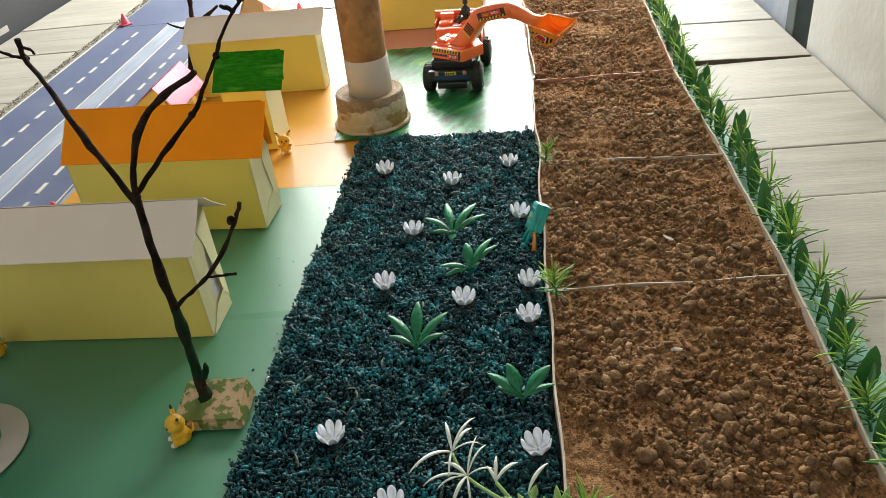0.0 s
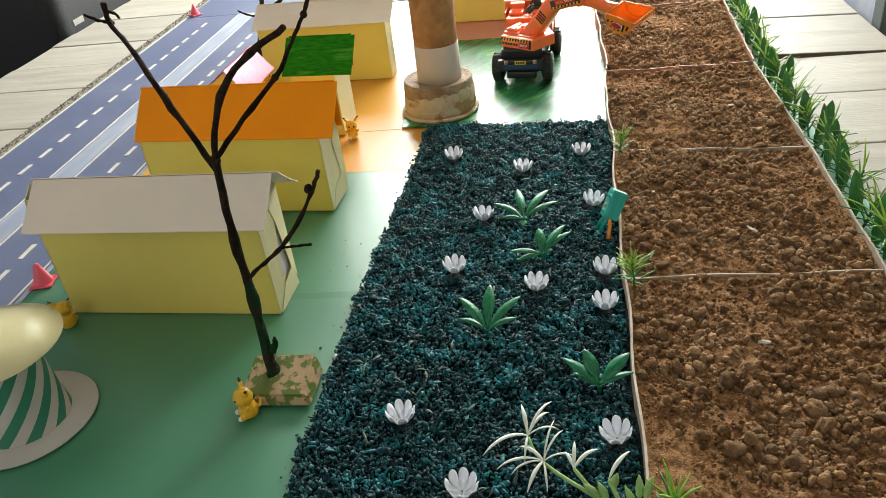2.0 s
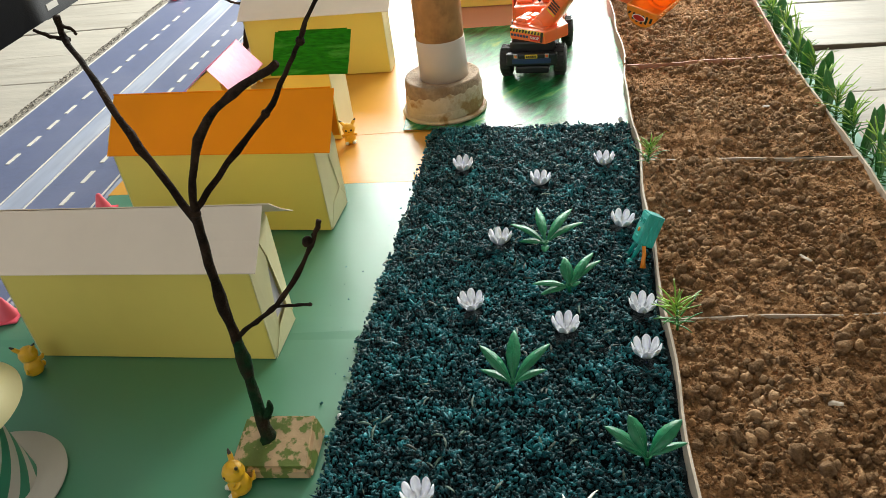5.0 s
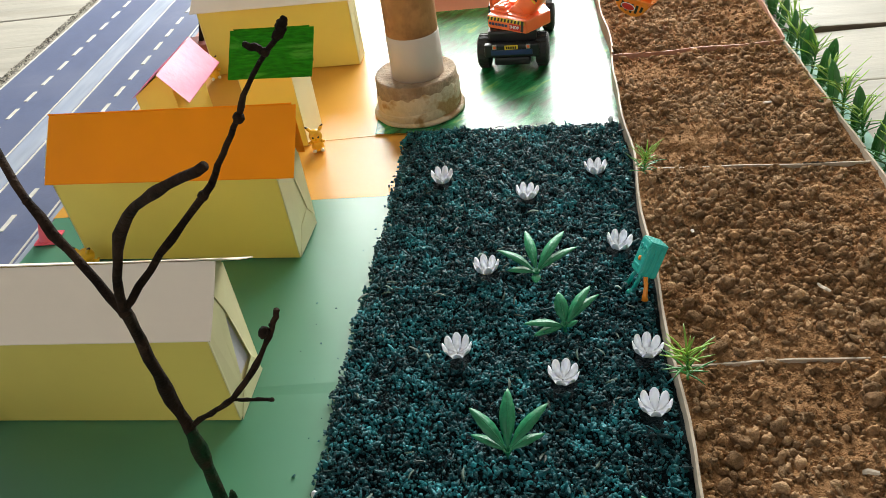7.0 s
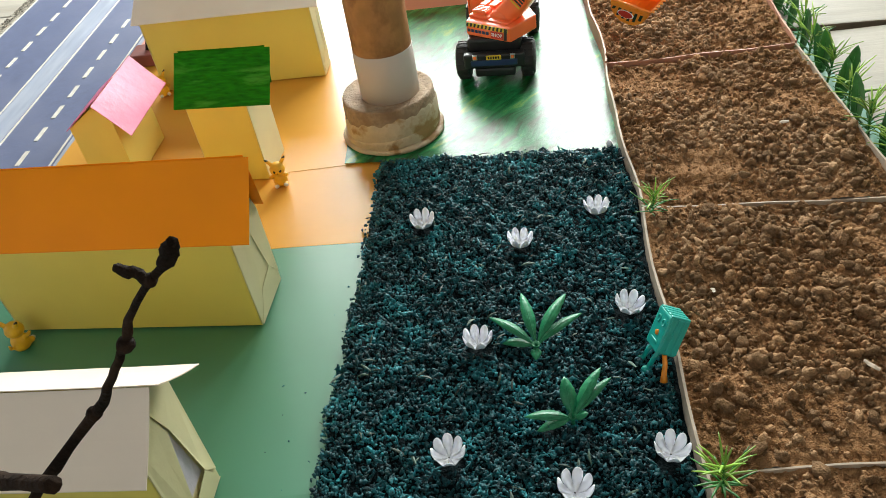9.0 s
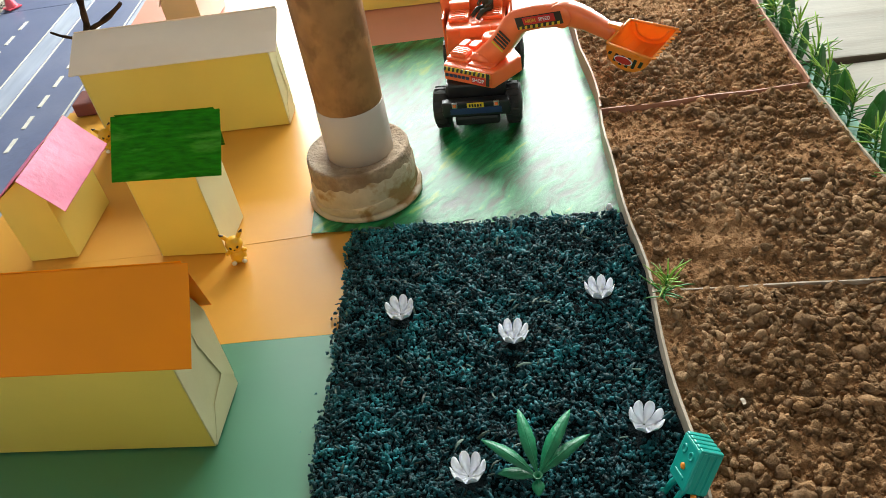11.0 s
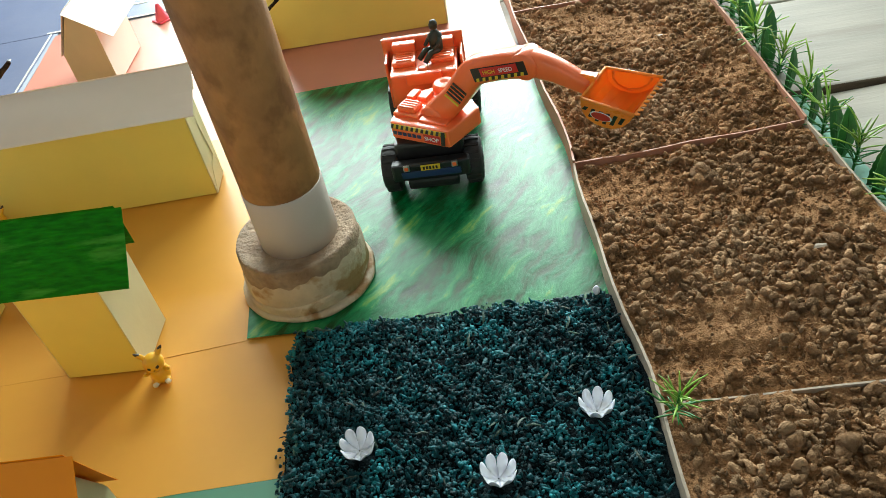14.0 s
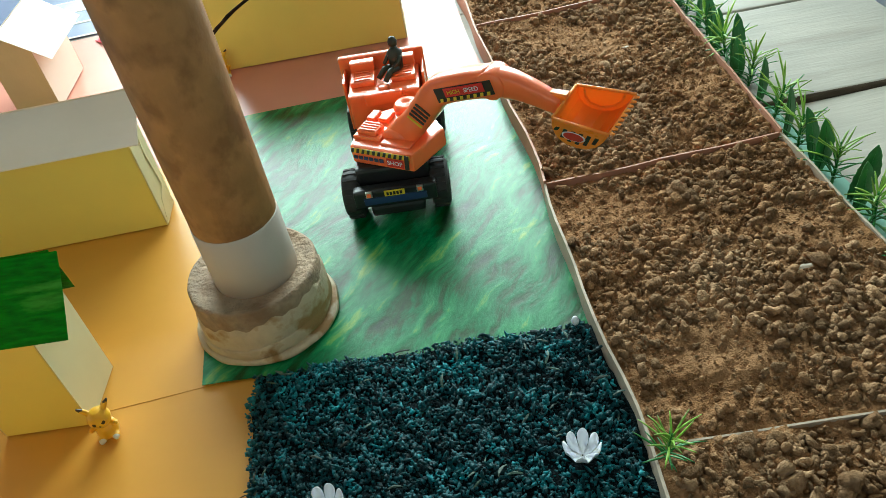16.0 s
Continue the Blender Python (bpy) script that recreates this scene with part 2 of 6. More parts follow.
def strokes_material():
    m = bpy.data.materials.new("brushed_green_gloss_paint")
    m.use_nodes = True
    nt = m.node_tree
    nodes, link = nt.nodes, nt.links.new
    bs = nodes["Principled BSDF"]
    co = nodes.new("ShaderNodeTexCoord")
    warp = nodes.new("ShaderNodeTexNoise")
    warp.inputs["Scale"].default_value = 9
    link(co.outputs["Object"], warp.inputs["Vector"])
    add = nodes.new("ShaderNodeVectorMath")
    add.operation = "MULTIPLY_ADD"
    add.inputs[1].default_value = (0.05, 0.05, 0)
    link(warp.outputs["Color"], add.inputs[0])
    link(co.outputs["Object"], add.inputs[2])
    mp = nodes.new("ShaderNodeMapping")
    mp.vector_type = "TEXTURE"
    mp.inputs["Rotation"].default_value = (0, 0, radians(52))
    mp.inputs["Scale"].default_value = (0.13, 0.04, 1)
    link(add.outputs["Vector"], mp.inputs["Vector"])
    no = nodes.new("ShaderNodeTexNoise")
    no.inputs["Scale"].default_value, no.inputs["Detail"].default_value = 1.4, 9
    no.inputs["Roughness"].default_value = 0.62
    link(mp.outputs["Vector"], no.inputs["Vector"])
    cr = nodes.new("ShaderNodeValToRGB")
    el = cr.color_ramp.elements
    el[0].position, el[0].color = 0.34, (0.003, 0.03, 0.006, 1)
    el[1].position, el[1].color = 0.67, (0.22, 0.42, 0.08, 1)
    for pos, c in ((0.42, (0.007, 0.075, 0.01)), (0.5, (0.006, 0.17, 0.05)), (0.58, (0.03, 0.28, 0.085))):
        e = el.new(pos)
        e.color = (*c, 1)
    link(no.outputs["Fac"], cr.inputs["Fac"])
    link(cr.outputs["Color"], bs.inputs["Base Color"])
    bs.inputs["Roughness"].default_value = 0.5
    bs.inputs["Specular IOR Level"].default_value = 0.2
    bs.inputs["Coat Weight"].default_value = 0.48
    bs.inputs["Coat Roughness"].default_value = 0.27
    b = nodes.new("ShaderNodeBump")
    b.inputs["Strength"].default_value, b.inputs["Distance"].default_value = 1.0, 0.004
    link(no.outputs["Fac"], b.inputs["Height"])
    link(b.outputs["Normal"], bs.inputs["Normal"])
    bc = nodes.new("ShaderNodeBump")
    bc.inputs["Strength"].default_value, bc.inputs["Distance"].default_value = 0.12, 0.003
    link(no.outputs["Fac"], bc.inputs["Height"])
    link(bc.outputs["Normal"], bs.inputs["Coat Normal"])
    return m


M_BOARD = strokes_material()


# ---- building helpers ----
def thing(name, label, category, x=0.0, y=0.0, z=0.0, rz=0.0, group="", kind=""):
    ob = new(name)
    ob.empty_display_size = 0.02
    ob.matrix_world = pose(x, y, z, 0, 0, rz)
    return tagged(ob, label, category, group, kind)


def mesh_of(name, verts, faces, mats, smooth=False, which=None):
    me = bpy.data.meshes.new(name)
    me.from_pydata([tuple(float(c) for c in v) for v in verts], [], [tuple(int(i) for i in f) for f in faces])
    for m in (mats if isinstance(mats, (list, tuple)) else [mats]):
        me.materials.append(m)
    if which is not None:
        me.polygons.foreach_set("material_index", which)
    if smooth:
        me.polygons.foreach_set("use_smooth", [True] * len(me.polygons))
    me.update()
    return me


def put(name, me, parent=None, at=None, label="", kind=""):
    ob = new(name, me)
    if at is not None:
        ob.matrix_basis = at
    ob.parent = parent
    return tagged(ob, label=label, kind=kind)


def part(name, bm, material, parent=None, label="", kind="", smooth=False):
    bmesh.ops.recalc_face_normals(bm, faces=bm.faces)
    me = bpy.data.meshes.new(name)
    bm.to_mesh(me)
    bm.free()
    for m in (material if isinstance(material, (list, tuple)) else [material]):
        me.materials.append(m)
    if smooth:
        me.polygons.foreach_set("use_smooth", [True] * len(me.polygons))
    return put(name, me, parent, None, label, kind)


def block(x0, x1, y0, y1, z0, z1, bevel=0.0, seg=2):
    bm = bmesh.new()
    bmesh.ops.create_cube(bm, size=1)
    for v in bm.verts:
        v.co = Vector(((x0 + x1) / 2 + v.co.x * (x1 - x0), (y0 + y1) / 2 + v.co.y * (y1 - y0), (z0 + z1) / 2 + v.co.z * (z1 - z0)))
    if bevel:
        bmesh.ops.bevel(bm, geom=list(bm.edges), offset=bevel, segments=seg, affect="EDGES", profile=0.6)
    return bm


def prism(outline, thick, axis=1, bevel=0.0):
    """A flat outline of (a, b) pairs pushed along an axis by thick, about its middle."""
    bm = bmesh.new()
    order = {0: lambda a, b, c: (c, a, b), 1: lambda a, b, c: (a, c, b), 2: lambda a, b, c: (a, b, c)}[axis]
    lo = [bm.verts.new(order(a, b, -thick / 2)) for a, b in outline]
    hi = [bm.verts.new(order(a, b, thick / 2)) for a, b in outline]
    n = len(outline)
    bm.faces.new(lo)
    bm.faces.new(hi[::-1])
    for i in range(n):
        bm.faces.new((lo[i], lo[(i + 1) % n], hi[(i + 1) % n], hi[i]))
    bmesh.ops.recalc_face_normals(bm, faces=bm.faces)
    if bevel:
        bmesh.ops.bevel(bm, geom=list(bm.edges), offset=bevel, segments=2, affect="EDGES", profile=0.6)
    return bm


def moved(bm, m):
    bmesh.ops.transform(bm, matrix=m, verts=bm.verts)
    return bm


def merged(*bms):
    out = bmesh.new()
    for bm in bms:
        me = bpy.data.meshes.new("tmp")
        bm.to_mesh(me)
        bm.free()
        out.from_mesh(me)
        bpy.data.meshes.remove(me)
    return out


def slab4(a, b, c, d, thick):
    """A thin sheet through four corners, thickened along its normal."""
    a, b, c, d = (Vector(p) for p in (a, b, c, d))
    n = (b - a).cross(d - a).normalized() * thick
    bm = bmesh.new()
    lo = [bm.verts.new(p) for p in (a, b, c, d)]
    hi = [bm.verts.new(p + n) for p in (a, b, c, d)]
    bm.faces.new(lo)
    bm.faces.new(hi[::-1])
    for i in range(4):
        bm.faces.new((lo[i], lo[(i + 1) % 4], hi[(i + 1) % 4], hi[i]))
    return bm


def lathe(profile, n=40, wob=0.0, seed=0):
    verts, faces = [], []
    rnd = random.Random(seed)
    ph = [rnd.uniform(0, 6.28) for _ in range(4)]
    for r, z in profile:
        for k in range(n):
            a = 2 * math.pi * k / n
            s = 1 + wob * (math.sin(3 * a + ph[0]) + 0.6 * math.sin(7 * a + ph[1] + z * 30) + 0.4 * math.sin(13 * a + ph[2]))
            verts.append((r * s * math.cos(a), r * s * math.sin(a), z))
    m = len(profile)
    for i in range(m - 1):
        for k in range(n):
            faces.append((i * n + k, i * n + (k + 1) % n, (i + 1) * n + (k + 1) % n, (i + 1) * n + k))
    faces.append(tuple(range(n - 1, -1, -1)))
    faces.append(tuple((m - 1) * n + k for k in range(n)))
    return verts, faces


def tube(points, radii, n=8, wob=0.0, seed=0):
    """A tapered limb along points."""
    rnd = random.Random(seed)
    pts = [Vector(p) for p in points]
    verts, faces = [], []
    side = Vector((1, 0.3, 0.1))
    for i, p in enumerate(pts):
        d = (pts[min(i + 1, len(pts) - 1)] - pts[max(i - 1, 0)]).normalized()
        u = (side - d * side.dot(d)).normalized()
        side, w = u, d.cross(u)
        for k in range(n):
            a = 2 * math.pi * k / n
            r = radii[i] * (1 + wob * rnd.uniform(-1, 1))
            verts.append(p + u * (r * math.cos(a)) + w * (r * math.sin(a)))
    for i in range(len(pts) - 1):
        for k in range(n):
            faces.append((i * n + k, i * n + (k + 1) % n, (i + 1) * n + (k + 1) % n, (i + 1) * n + k))
    faces.append(tuple(range(n - 1, -1, -1)))
    faces.append(tuple((len(pts) - 1) * n + k for k in range(n)))
    return verts, faces


def ribbon(points, halves, side, thick=0.0006, cup=0.0, notch=0.0):
    """A thick strip along points: a petal, leaf or blade. cup lifts the rims, notch cuts teeth into them."""
    pts = [Vector(p) for p in points]
    side = Vector(side).normalized()
    verts, faces = [], []
    for i, p in enumerate(pts):
        d = (pts[min(i + 1, len(pts) - 1)] - pts[max(i - 1, 0)]).normalized()
        nrm = side.cross(d).normalized()
        h = halves[i] * (1 - notch * (i % 2))
        row = [p - side * h + nrm * cup * h, p, p + side * h + nrm * cup * h]
        verts += [q + nrm * thick / 2 for q in row] + [q - nrm * thick / 2 for q in row]
    for i in range(len(pts) - 1):
        a, b = i * 6, i * 6 + 6
        for j in (0, 1):
            faces.append((a + j, a + j + 1, b + j + 1, b + j))
            faces.append((a + 3 + j + 1, a + 3 + j, b + 3 + j, b + 3 + j + 1))
        faces.append((a, b, b + 3, a + 3))
        faces.append((a + 2, a + 5, b + 5, b + 2))
    e = (len(pts) - 1) * 6
    faces += [(0, 3, 4, 1), (1, 4, 5, 2), (e, e + 1, e + 4, e + 3), (e + 1, e + 2, e + 5, e + 4)]
    return verts, faces


def joined(*vf):
    verts, faces = [], []
    for v, f in vf:
        o = len(verts)
        verts += list(v)
        faces += [tuple(i + o for i in g) for g in f]
    return verts, faces


def smoothline(points, steps=5):
    """Points on a smooth curve through the given ones."""
    p = [Vector(q) for q in points]
    out = []
    for i in range(len(p) - 1):
        a, b, c, d = p[max(i - 1, 0)], p[i], p[i + 1], p[min(i + 2, len(p) - 1)]
        for s in range(steps):
            t = s / steps
            out.append(0.5 * (2 * b + (c - a) * t + (2 * a - 5 * b + 4 * c - d) * t * t + (3 * b - a - 3 * c + d) * t ** 3))
    out.append(p[-1])
    return out


def lerp(v, xs, ys):
    return float(np.interp(v, xs, ys))


# ---- room ----
def setting(name, bm, material, label, category):
    ob = part(name, bm, material)
    return tagged(ob, label, category, kind="structure")


setting("floor", block(-4.2, 4.2, -3.1, 5.5, -0.85, -0.75), M_FLOOR, "dark concrete floor below the tables", "floor")
setting("ceiling", block(-4.2, 3.2, -3.1, 3.95, 2.5, 2.6), M_CEIL, "pale painted ceiling over the tables", "ceiling")
setting("wall_east", block(0.585, 0.72, -3.1, 0.325, -0.75, 2.5), M_WALL, "stained whitewashed wall beside the table", "wall")
# unseen rear wall, its wide opening added for the south fill lamp
setting("wall_south", merged(block(-4.2, -3.2, -3.0, -2.85, -0.75, 2.5), block(-0.5, 0.585, -3.0, -2.85, -0.75, 2.5),
                             block(-3.2, -0.5, -3.0, -2.85, -0.75, 0.8), block(-3.2, -0.5, -3.0, -2.85, 2.2, 2.5)),
        M_WALL, "unseen whitewashed wall with a wide opening added for the fill lamp", "wall")
# the long opening is added to go with the west fill lamp
setting("wall_west", merged(block(-4.2, -4.0, -3.1, -1.5, -0.75, 2.5), block(-4.2, -4.0, 1.9, 3.8, -0.75, 2.5),
                            block(-4.2, -4.0, -1.5, 1.9, -0.75, 0.55), block(-4.2, -4.0, -1.5, 1.9, 2.15, 2.5)),
        M_WALL, "whitewashed wall with a long opening added for the fill lamp", "wall")
setting("wall_north", merged(block(-4.2, -1.45, 3.8, 3.95, -0.75, 2.5), block(-1.45, -1.3, 2.65, 3.95, -0.75, 2.5), block(2.05, 3.2, 2.65, 2.8, -0.75, 2.5),
                             block(-1.3, 2.05, 2.65, 2.8, -0.75, 0.4), block(-1.3, 2.05, 2.65, 2.8, 1.9, 2.5)),
        M_WALL, "whitewashed wall with a bright open window", "wall")
setting("wall_porch", block(3.1, 3.25, 0.9, 2.9, -0.75, 2.5), M_WALL, "whitewashed wall of the porch beyond the door", "wall")

door = thing("door_1", "open blue-grey door on a dark iron post", "door", 0, 0, -0.75, kind="structure")
part("door_leaf", block(0.6, 0.635, 0.44, 1.1, 0.02, 2.0, 0.004), M_DOOR, door)
part("door_post", block(0.576, 0.62, 0.385, 0.435, 0.0, 2.1, 0.004), M_IRON, door, "dark green iron post")
part("hinge_bolt", block(0.566, 0.578, 0.4, 0.412, 0.86, 0.872, 0.002), M_IRON, door)
for zz in (0.35, 0.95, 1.5):
    part("door_rail", block(0.594, 0.602, 0.45, 1.09, zz, zz + 0.1, 0.003), M_DOOR, door)

# ---- tables ----
def plank(desk, x0, x1, y0, y1, top=0.0, tilt=0.0, thick=0.022, edge=None):
    bm = block(x0, x1, y0, y1, top - thick, top, 0.003)
    for v in bm.verts:
        v.co.z += tilt * (v.co.x - x1) / (x0 - x1) + 0.0012 * math.sin(v.co.x * 9 + y0 * 20) - 0.0012
    ob = part("plank", bm, [M_PLANK, M_PLANKEDGE], desk)
    if edge:
        for p in ob.data.polygons:
            if p.normal.y < -0.6:
                p.material_index = 1
    return ob


def desk_frame(desk, x0, x1, y0, y1):
    for x in (x0 + 0.05, x1 - 0.05):
        for y in (y0 + 0.06, y1 - 0.06):
            part("leg", block(x - 0.02, x + 0.02, y - 0.02, y + 0.02, -0.75, -0.028, 0.003), M_IRON, desk)
    part("rail", block(x0 + 0.04, x1 - 0.04, y0 + 0.05, y0 + 0.075, -0.09, -0.028, 0.003), M_IRON, desk)
    part("rail", block(x0 + 0.04, x1 - 0.04, y1 - 0.075, y1 - 0.05, -0.09, -0.028, 0.003), M_IRON, desk)


desk_a = thing("plank_table", "pale worn plank table pushed against the wall", "table", group="tables under the model")
cuts = [-1.6, -1.42, -1.2, -0.97, -0.745, -0.515, -0.277, -0.122, 0.079, 0.262]
for a, b in zip(cuts, cuts[1:]):
    plank(desk_a, -0.44, 0.578, a + 0.001, b - 0.001)
desk_frame(desk_a, -0.44, 0.57, -1.58, 0.25)
desk_c = thing("plank_table", "pale plank table with a raised warped board edge", "table", group="tables under the model")
plank(desk_c, 0.296, 0.574, 0.266, 0.50, 0.003, 0.006, 0.014, edge=True)
cuts = [0.502, 0.63, 0.8, 1.0, 1.2, 1.45]
for a, b in zip(cuts, cuts[1:]):
    plank(desk_c, 0.296, 0.574, a + 0.0005, b - 0.0005, 0.003, 0.008)
cuts = [0.264, 0.46, 0.7, 0.95, 1.2, 1.45]
for a, b in zip(cuts, cuts[1:]):
    plank(desk_c, -0.44, 0.294, a + 0.001, b - 0.001)
desk_frame(desk_c, -0.44, 0.58, 0.27, 1.44)
desk_b = thing("plank_table", "pale plank table carrying the road mat", "table", group="tables under the model")
cuts = [-1.6, -1.3, -1.02, -0.78, -0.52, -0.28, -0.05, 0.15, 0.385, 0.56, 0.745, 0.87, 1.0, 1.2, 1.45, 1.7]
for a, b in zip(cuts, cuts[1:]):
    plank(desk_b, -1.47, -0.443, a + 0.001, b - 0.001)
desk_frame(desk_b, -1.46, -0.45, -1.58, 1.68)

# ---- paper sheets and road mat ----
def sheet(name, x0, x1, y0, y1, z, material, label, curl=0.0005, seed=1, sub=(14, 10), lift=0.0, slant=0.0):
    verts, faces = [], []
    nx, ny = sub
    rnd = random.Random(seed)
    ph = [rnd.uniform(0, 6) for _ in range(4)]
    for layer in (0, 1):
        for j in range(ny + 1):
            for i in range(nx + 1):
                x = x0 + (x1 - x0) * i / nx
                y = y0 + slant * i / nx + (y1 - y0 - slant * i / nx) * j / ny
                w = curl * (0.5 + 0.5 * math.sin(x * 14 + ph[0]) * math.sin(y * 17 + ph[1]))
                if j in (0, ny):
                    w += curl * 0.8 + (lift if j else 0)
                verts.append((x + 0.002 * math.sin(y * 21 + ph[2]) * (i in (0, nx)), y + 0.002 * math.sin(x * 19 + ph[3]) * (j in (0, ny)),
                              z + w + (0.0007 if layer else 0)))
    n = (nx + 1) * (ny + 1)
    for j in range(ny):
        for i in range(nx):
            a = j * (nx + 1) + i
            faces.append((a, a + nx + 1, a + nx + 2, a + 1))
            faces.append((n + a, n + a + 1, n + a + nx + 2, n + a + nx + 1))
    rim = [i for i in range(nx + 1)] + [j * (nx + 1) + nx for j in range(1, ny + 1)] + [ny * (nx + 1) + i for i in range(nx - 1, -1, -1)] \
        + [j * (nx + 1) for j in range(ny - 1, 0, -1)]
    for a, b in zip(rim, rim[1:] + rim[:1]):
        faces.append((a, b, n + b, n + a))
    return tagged(put(name, mesh_of(name, verts, faces, material)), label, "paper sheet", "coloured ground sheets")


sheet("paper_sheet", -0.7965, -0.27, -0.486, -0.138, 0.0008, M_GREENP, "sea green paper ground sheet beside the pond", seed=1)
sheet("paper_sheet", -0.7965, -0.27, -1.25, -0.479, 0.0020, M_GREENP, "sea green paper ground sheet under the bare tree", seed=2, sub=(14, 60), lift=0.0004)
sheet("paper_sheet", -0.7965, -0.29, -0.143, 0.028, 0.0014, M_ORANGEP, "apricot paper ground sheet with a folded seam", 0.0002, seed=3)
sheet("paper_sheet", -0.7965, -0.30, 0.022, 0.425, 0.0017, M_ORANGEP, "apricot paper ground sheet around the small houses", 0.0002, seed=4)
sheet("paper_sheet", -0.7965, 0.018, 0.42, 0.915, 0.0012, M_PINKP, "salmon paper ground sheet around the far houses", seed=5)
sheet("painted_board", -0.352, 0.022, 0.021, 0.505, 0.0046, M_BOARD, "glossy green brush-painted sheet under the excavator", 0.0006, seed=6, slant=-0.036)

road = thing("road_mat", "blue printed road mat with dashed lanes", "road mat")
part("carriageway", block(-1.142, -0.806, -1.3, 0.928, 0.0, 0.0016), M_ROAD, road)
part("crossroad", block(-1.142, 0.5, 0.93, 1.27, 0.0, 0.0017), M_ROAD, road)
part("verge", block(-1.168, -1.143, -1.3, 1.27, 0.0, 0.0015), M_VERGE, road, "printed gravel verge")
part("verge", block(-0.8055, -0.797, -1.3, 0.928, 0.0, 0.0013), M_MEDIAN, road)
part("median", block(-0.972, -0.93, -1.3, 0.93, 0.0016, 0.0024), M_MEDIAN, road, "pale blue centre strip")
for x in (-0.976, -0.926, -0.81, -1.1385):
    part("edge_line", block(x - 0.0016, x + 0.0016, -1.3, 0.927, 0.0017, 0.0026), M_LINE, road)
for y in (0.934, 1.062, 1.118, 1.262):
    part("edge_line", block(-0.82, 0.5, y - 0.003, y + 0.003, 0.0018, 0.0026), M_LINE, road)
part("median", block(-0.82, 0.5, 1.066, 1.114, 0.0017, 0.0025), M_MEDIAN, road)
dash = mesh_of("lane_dash", *(lambda b: ([v.co.copy() for v in b.verts], [[v.index for v in f.verts] for f in b.faces]))(
    (lambda b: (b.verts.ensure_lookup_table(), b.verts.index_update(), b)[2])(block(-0.0035, 0.0035, -0.02, 0.02, 0.0017, 0.0027))), M_LINE)
y = -1.24
while y < 0.9:
    for x, o in ((-1.05, 0.0), (-0.866, -0.013)):
        put("lane_dash", dash, road, pose(x, y + o, 0))
    y += 0.0693
for k in range(14):
    put("lane_dash", dash, road, pose(-0.74 + 0.085 * k, 1.0, 0, 0, 0, 90))
    put("lane_dash", dash, road, pose(-0.74 + 0.085 * k, 1.19, 0, 0, 0, 90))

# ---- lumps: shared small shapes, scattered as one mesh ----
ICO_BM = bmesh.new()
bmesh.ops.create_icosphere(ICO_BM, subdivisions=1, radius=1)
ICO_V = np.array([v.co[:] for v in ICO_BM.verts])
ICO_F = np.array([[v.index for v in f.verts] for f in ICO_BM.faces])
ICO_BM.free()
ICO2_BM = bmesh.new()
bmesh.ops.create_icosphere(ICO2_BM, subdivisions=2, radius=1)
ICO2_V = np.array([v.co[:] for v in ICO2_BM.verts])
ICO2_F = np.array([[v.index for v in f.verts] for f in ICO2_BM.faces])
ICO2_BM.free()


def scatter(name, places, sizes, material, parent, rng, shape=(1, 1, 0.75), rough=0.25, fine=False, kind="stuff", label="", smooth=False, lay=1.0):
    """Many lumps of given places and sizes in one mesh; each is turned and dented at random."""
    base_v, base_f = (ICO2_V, ICO2_F) if fine else (ICO_V, ICO_F)
    n, k = len(places), len(base_v)
    q = rng.normal(size=(n, 4)) * np.array([1, lay, lay, 1])
    q /= np.linalg.norm(q, axis=1)[:, None]
    w, x, y, z = q.T
    rot = np.stack([np.stack([1 - 2 * (y * y + z * z), 2 * (x * y - z * w), 2 * (x * z + y * w)], -1),
                    np.stack([2 * (x * y + z * w), 1 - 2 * (x * x + z * z), 2 * (y * z - x * w)], -1),
                    np.stack([2 * (x * z - y * w), 2 * (y * z + x * w), 1 - 2 * (x * x + y * y)], -1)], 1)
    dents = 1 + rough * rng.uniform(-1, 1, size=(n, k, 1))
    if fine:
        bump_dir = rng.normal(size=(n, 3, 3))
        wave = np.sin(np.einsum("kc,nmc->nkm", base_v * 2.2, bump_dir) + rng.uniform(0, 6, size=(n, 1, 3))).sum(-1, keepdims=True)
        dents = 1 + rough * (0.45 * wave + 0.3 * rng.uniform(-1, 1, size=(n, k, 1)))
    stretch = np.array(shape) * (1 + 0.3 * rng.uniform(-1, 1, size=(n, 1, 3)))
    v = base_v[None] * dents * stretch * np.asarray(sizes)[:, None, None]
    v = np.einsum("nij,nkj->nki", rot, v) + np.asarray(places)[:, None]
    f = (base_f[None] + (np.arange(n) * k)[:, None, None]).reshape(-1, 3)
    me = bpy.data.meshes.new(name)
    v = v.reshape(-1, 3)
    me.vertices.add(len(v))
    me.vertices.foreach_set("co", v.ravel())
    me.loops.add(len(f) * 3)
    me.loops.foreach_set("vertex_index", f.ravel())
    me.polygons.add(len(f))
    me.polygons.foreach_set("loop_start", np.arange(len(f)) * 3)
    me.polygons.foreach_set("loop_total", np.full(len(f), 3))
    me.materials.append(material)
    if smooth:
        me.polygons.foreach_set("use_smooth", [True] * len(f))
    me.update(calc_edges=True)
    return put(name, me, parent, None, label, kind)


def relief(x, y, scale, seed):
    """Smooth uneven ground, about -1 to 1, for arrays of places."""
    rs = np.random.RandomState(seed)
    out = np.zeros_like(x)
    for _ in range(9):
        a, f = rs.uniform(0, 6.28), scale * rs.uniform(0.5, 1.6)
        out += np.sin((x * np.cos(a) + y * np.sin(a)) * f + rs.uniform(0, 6.28))
    return out / 4.0


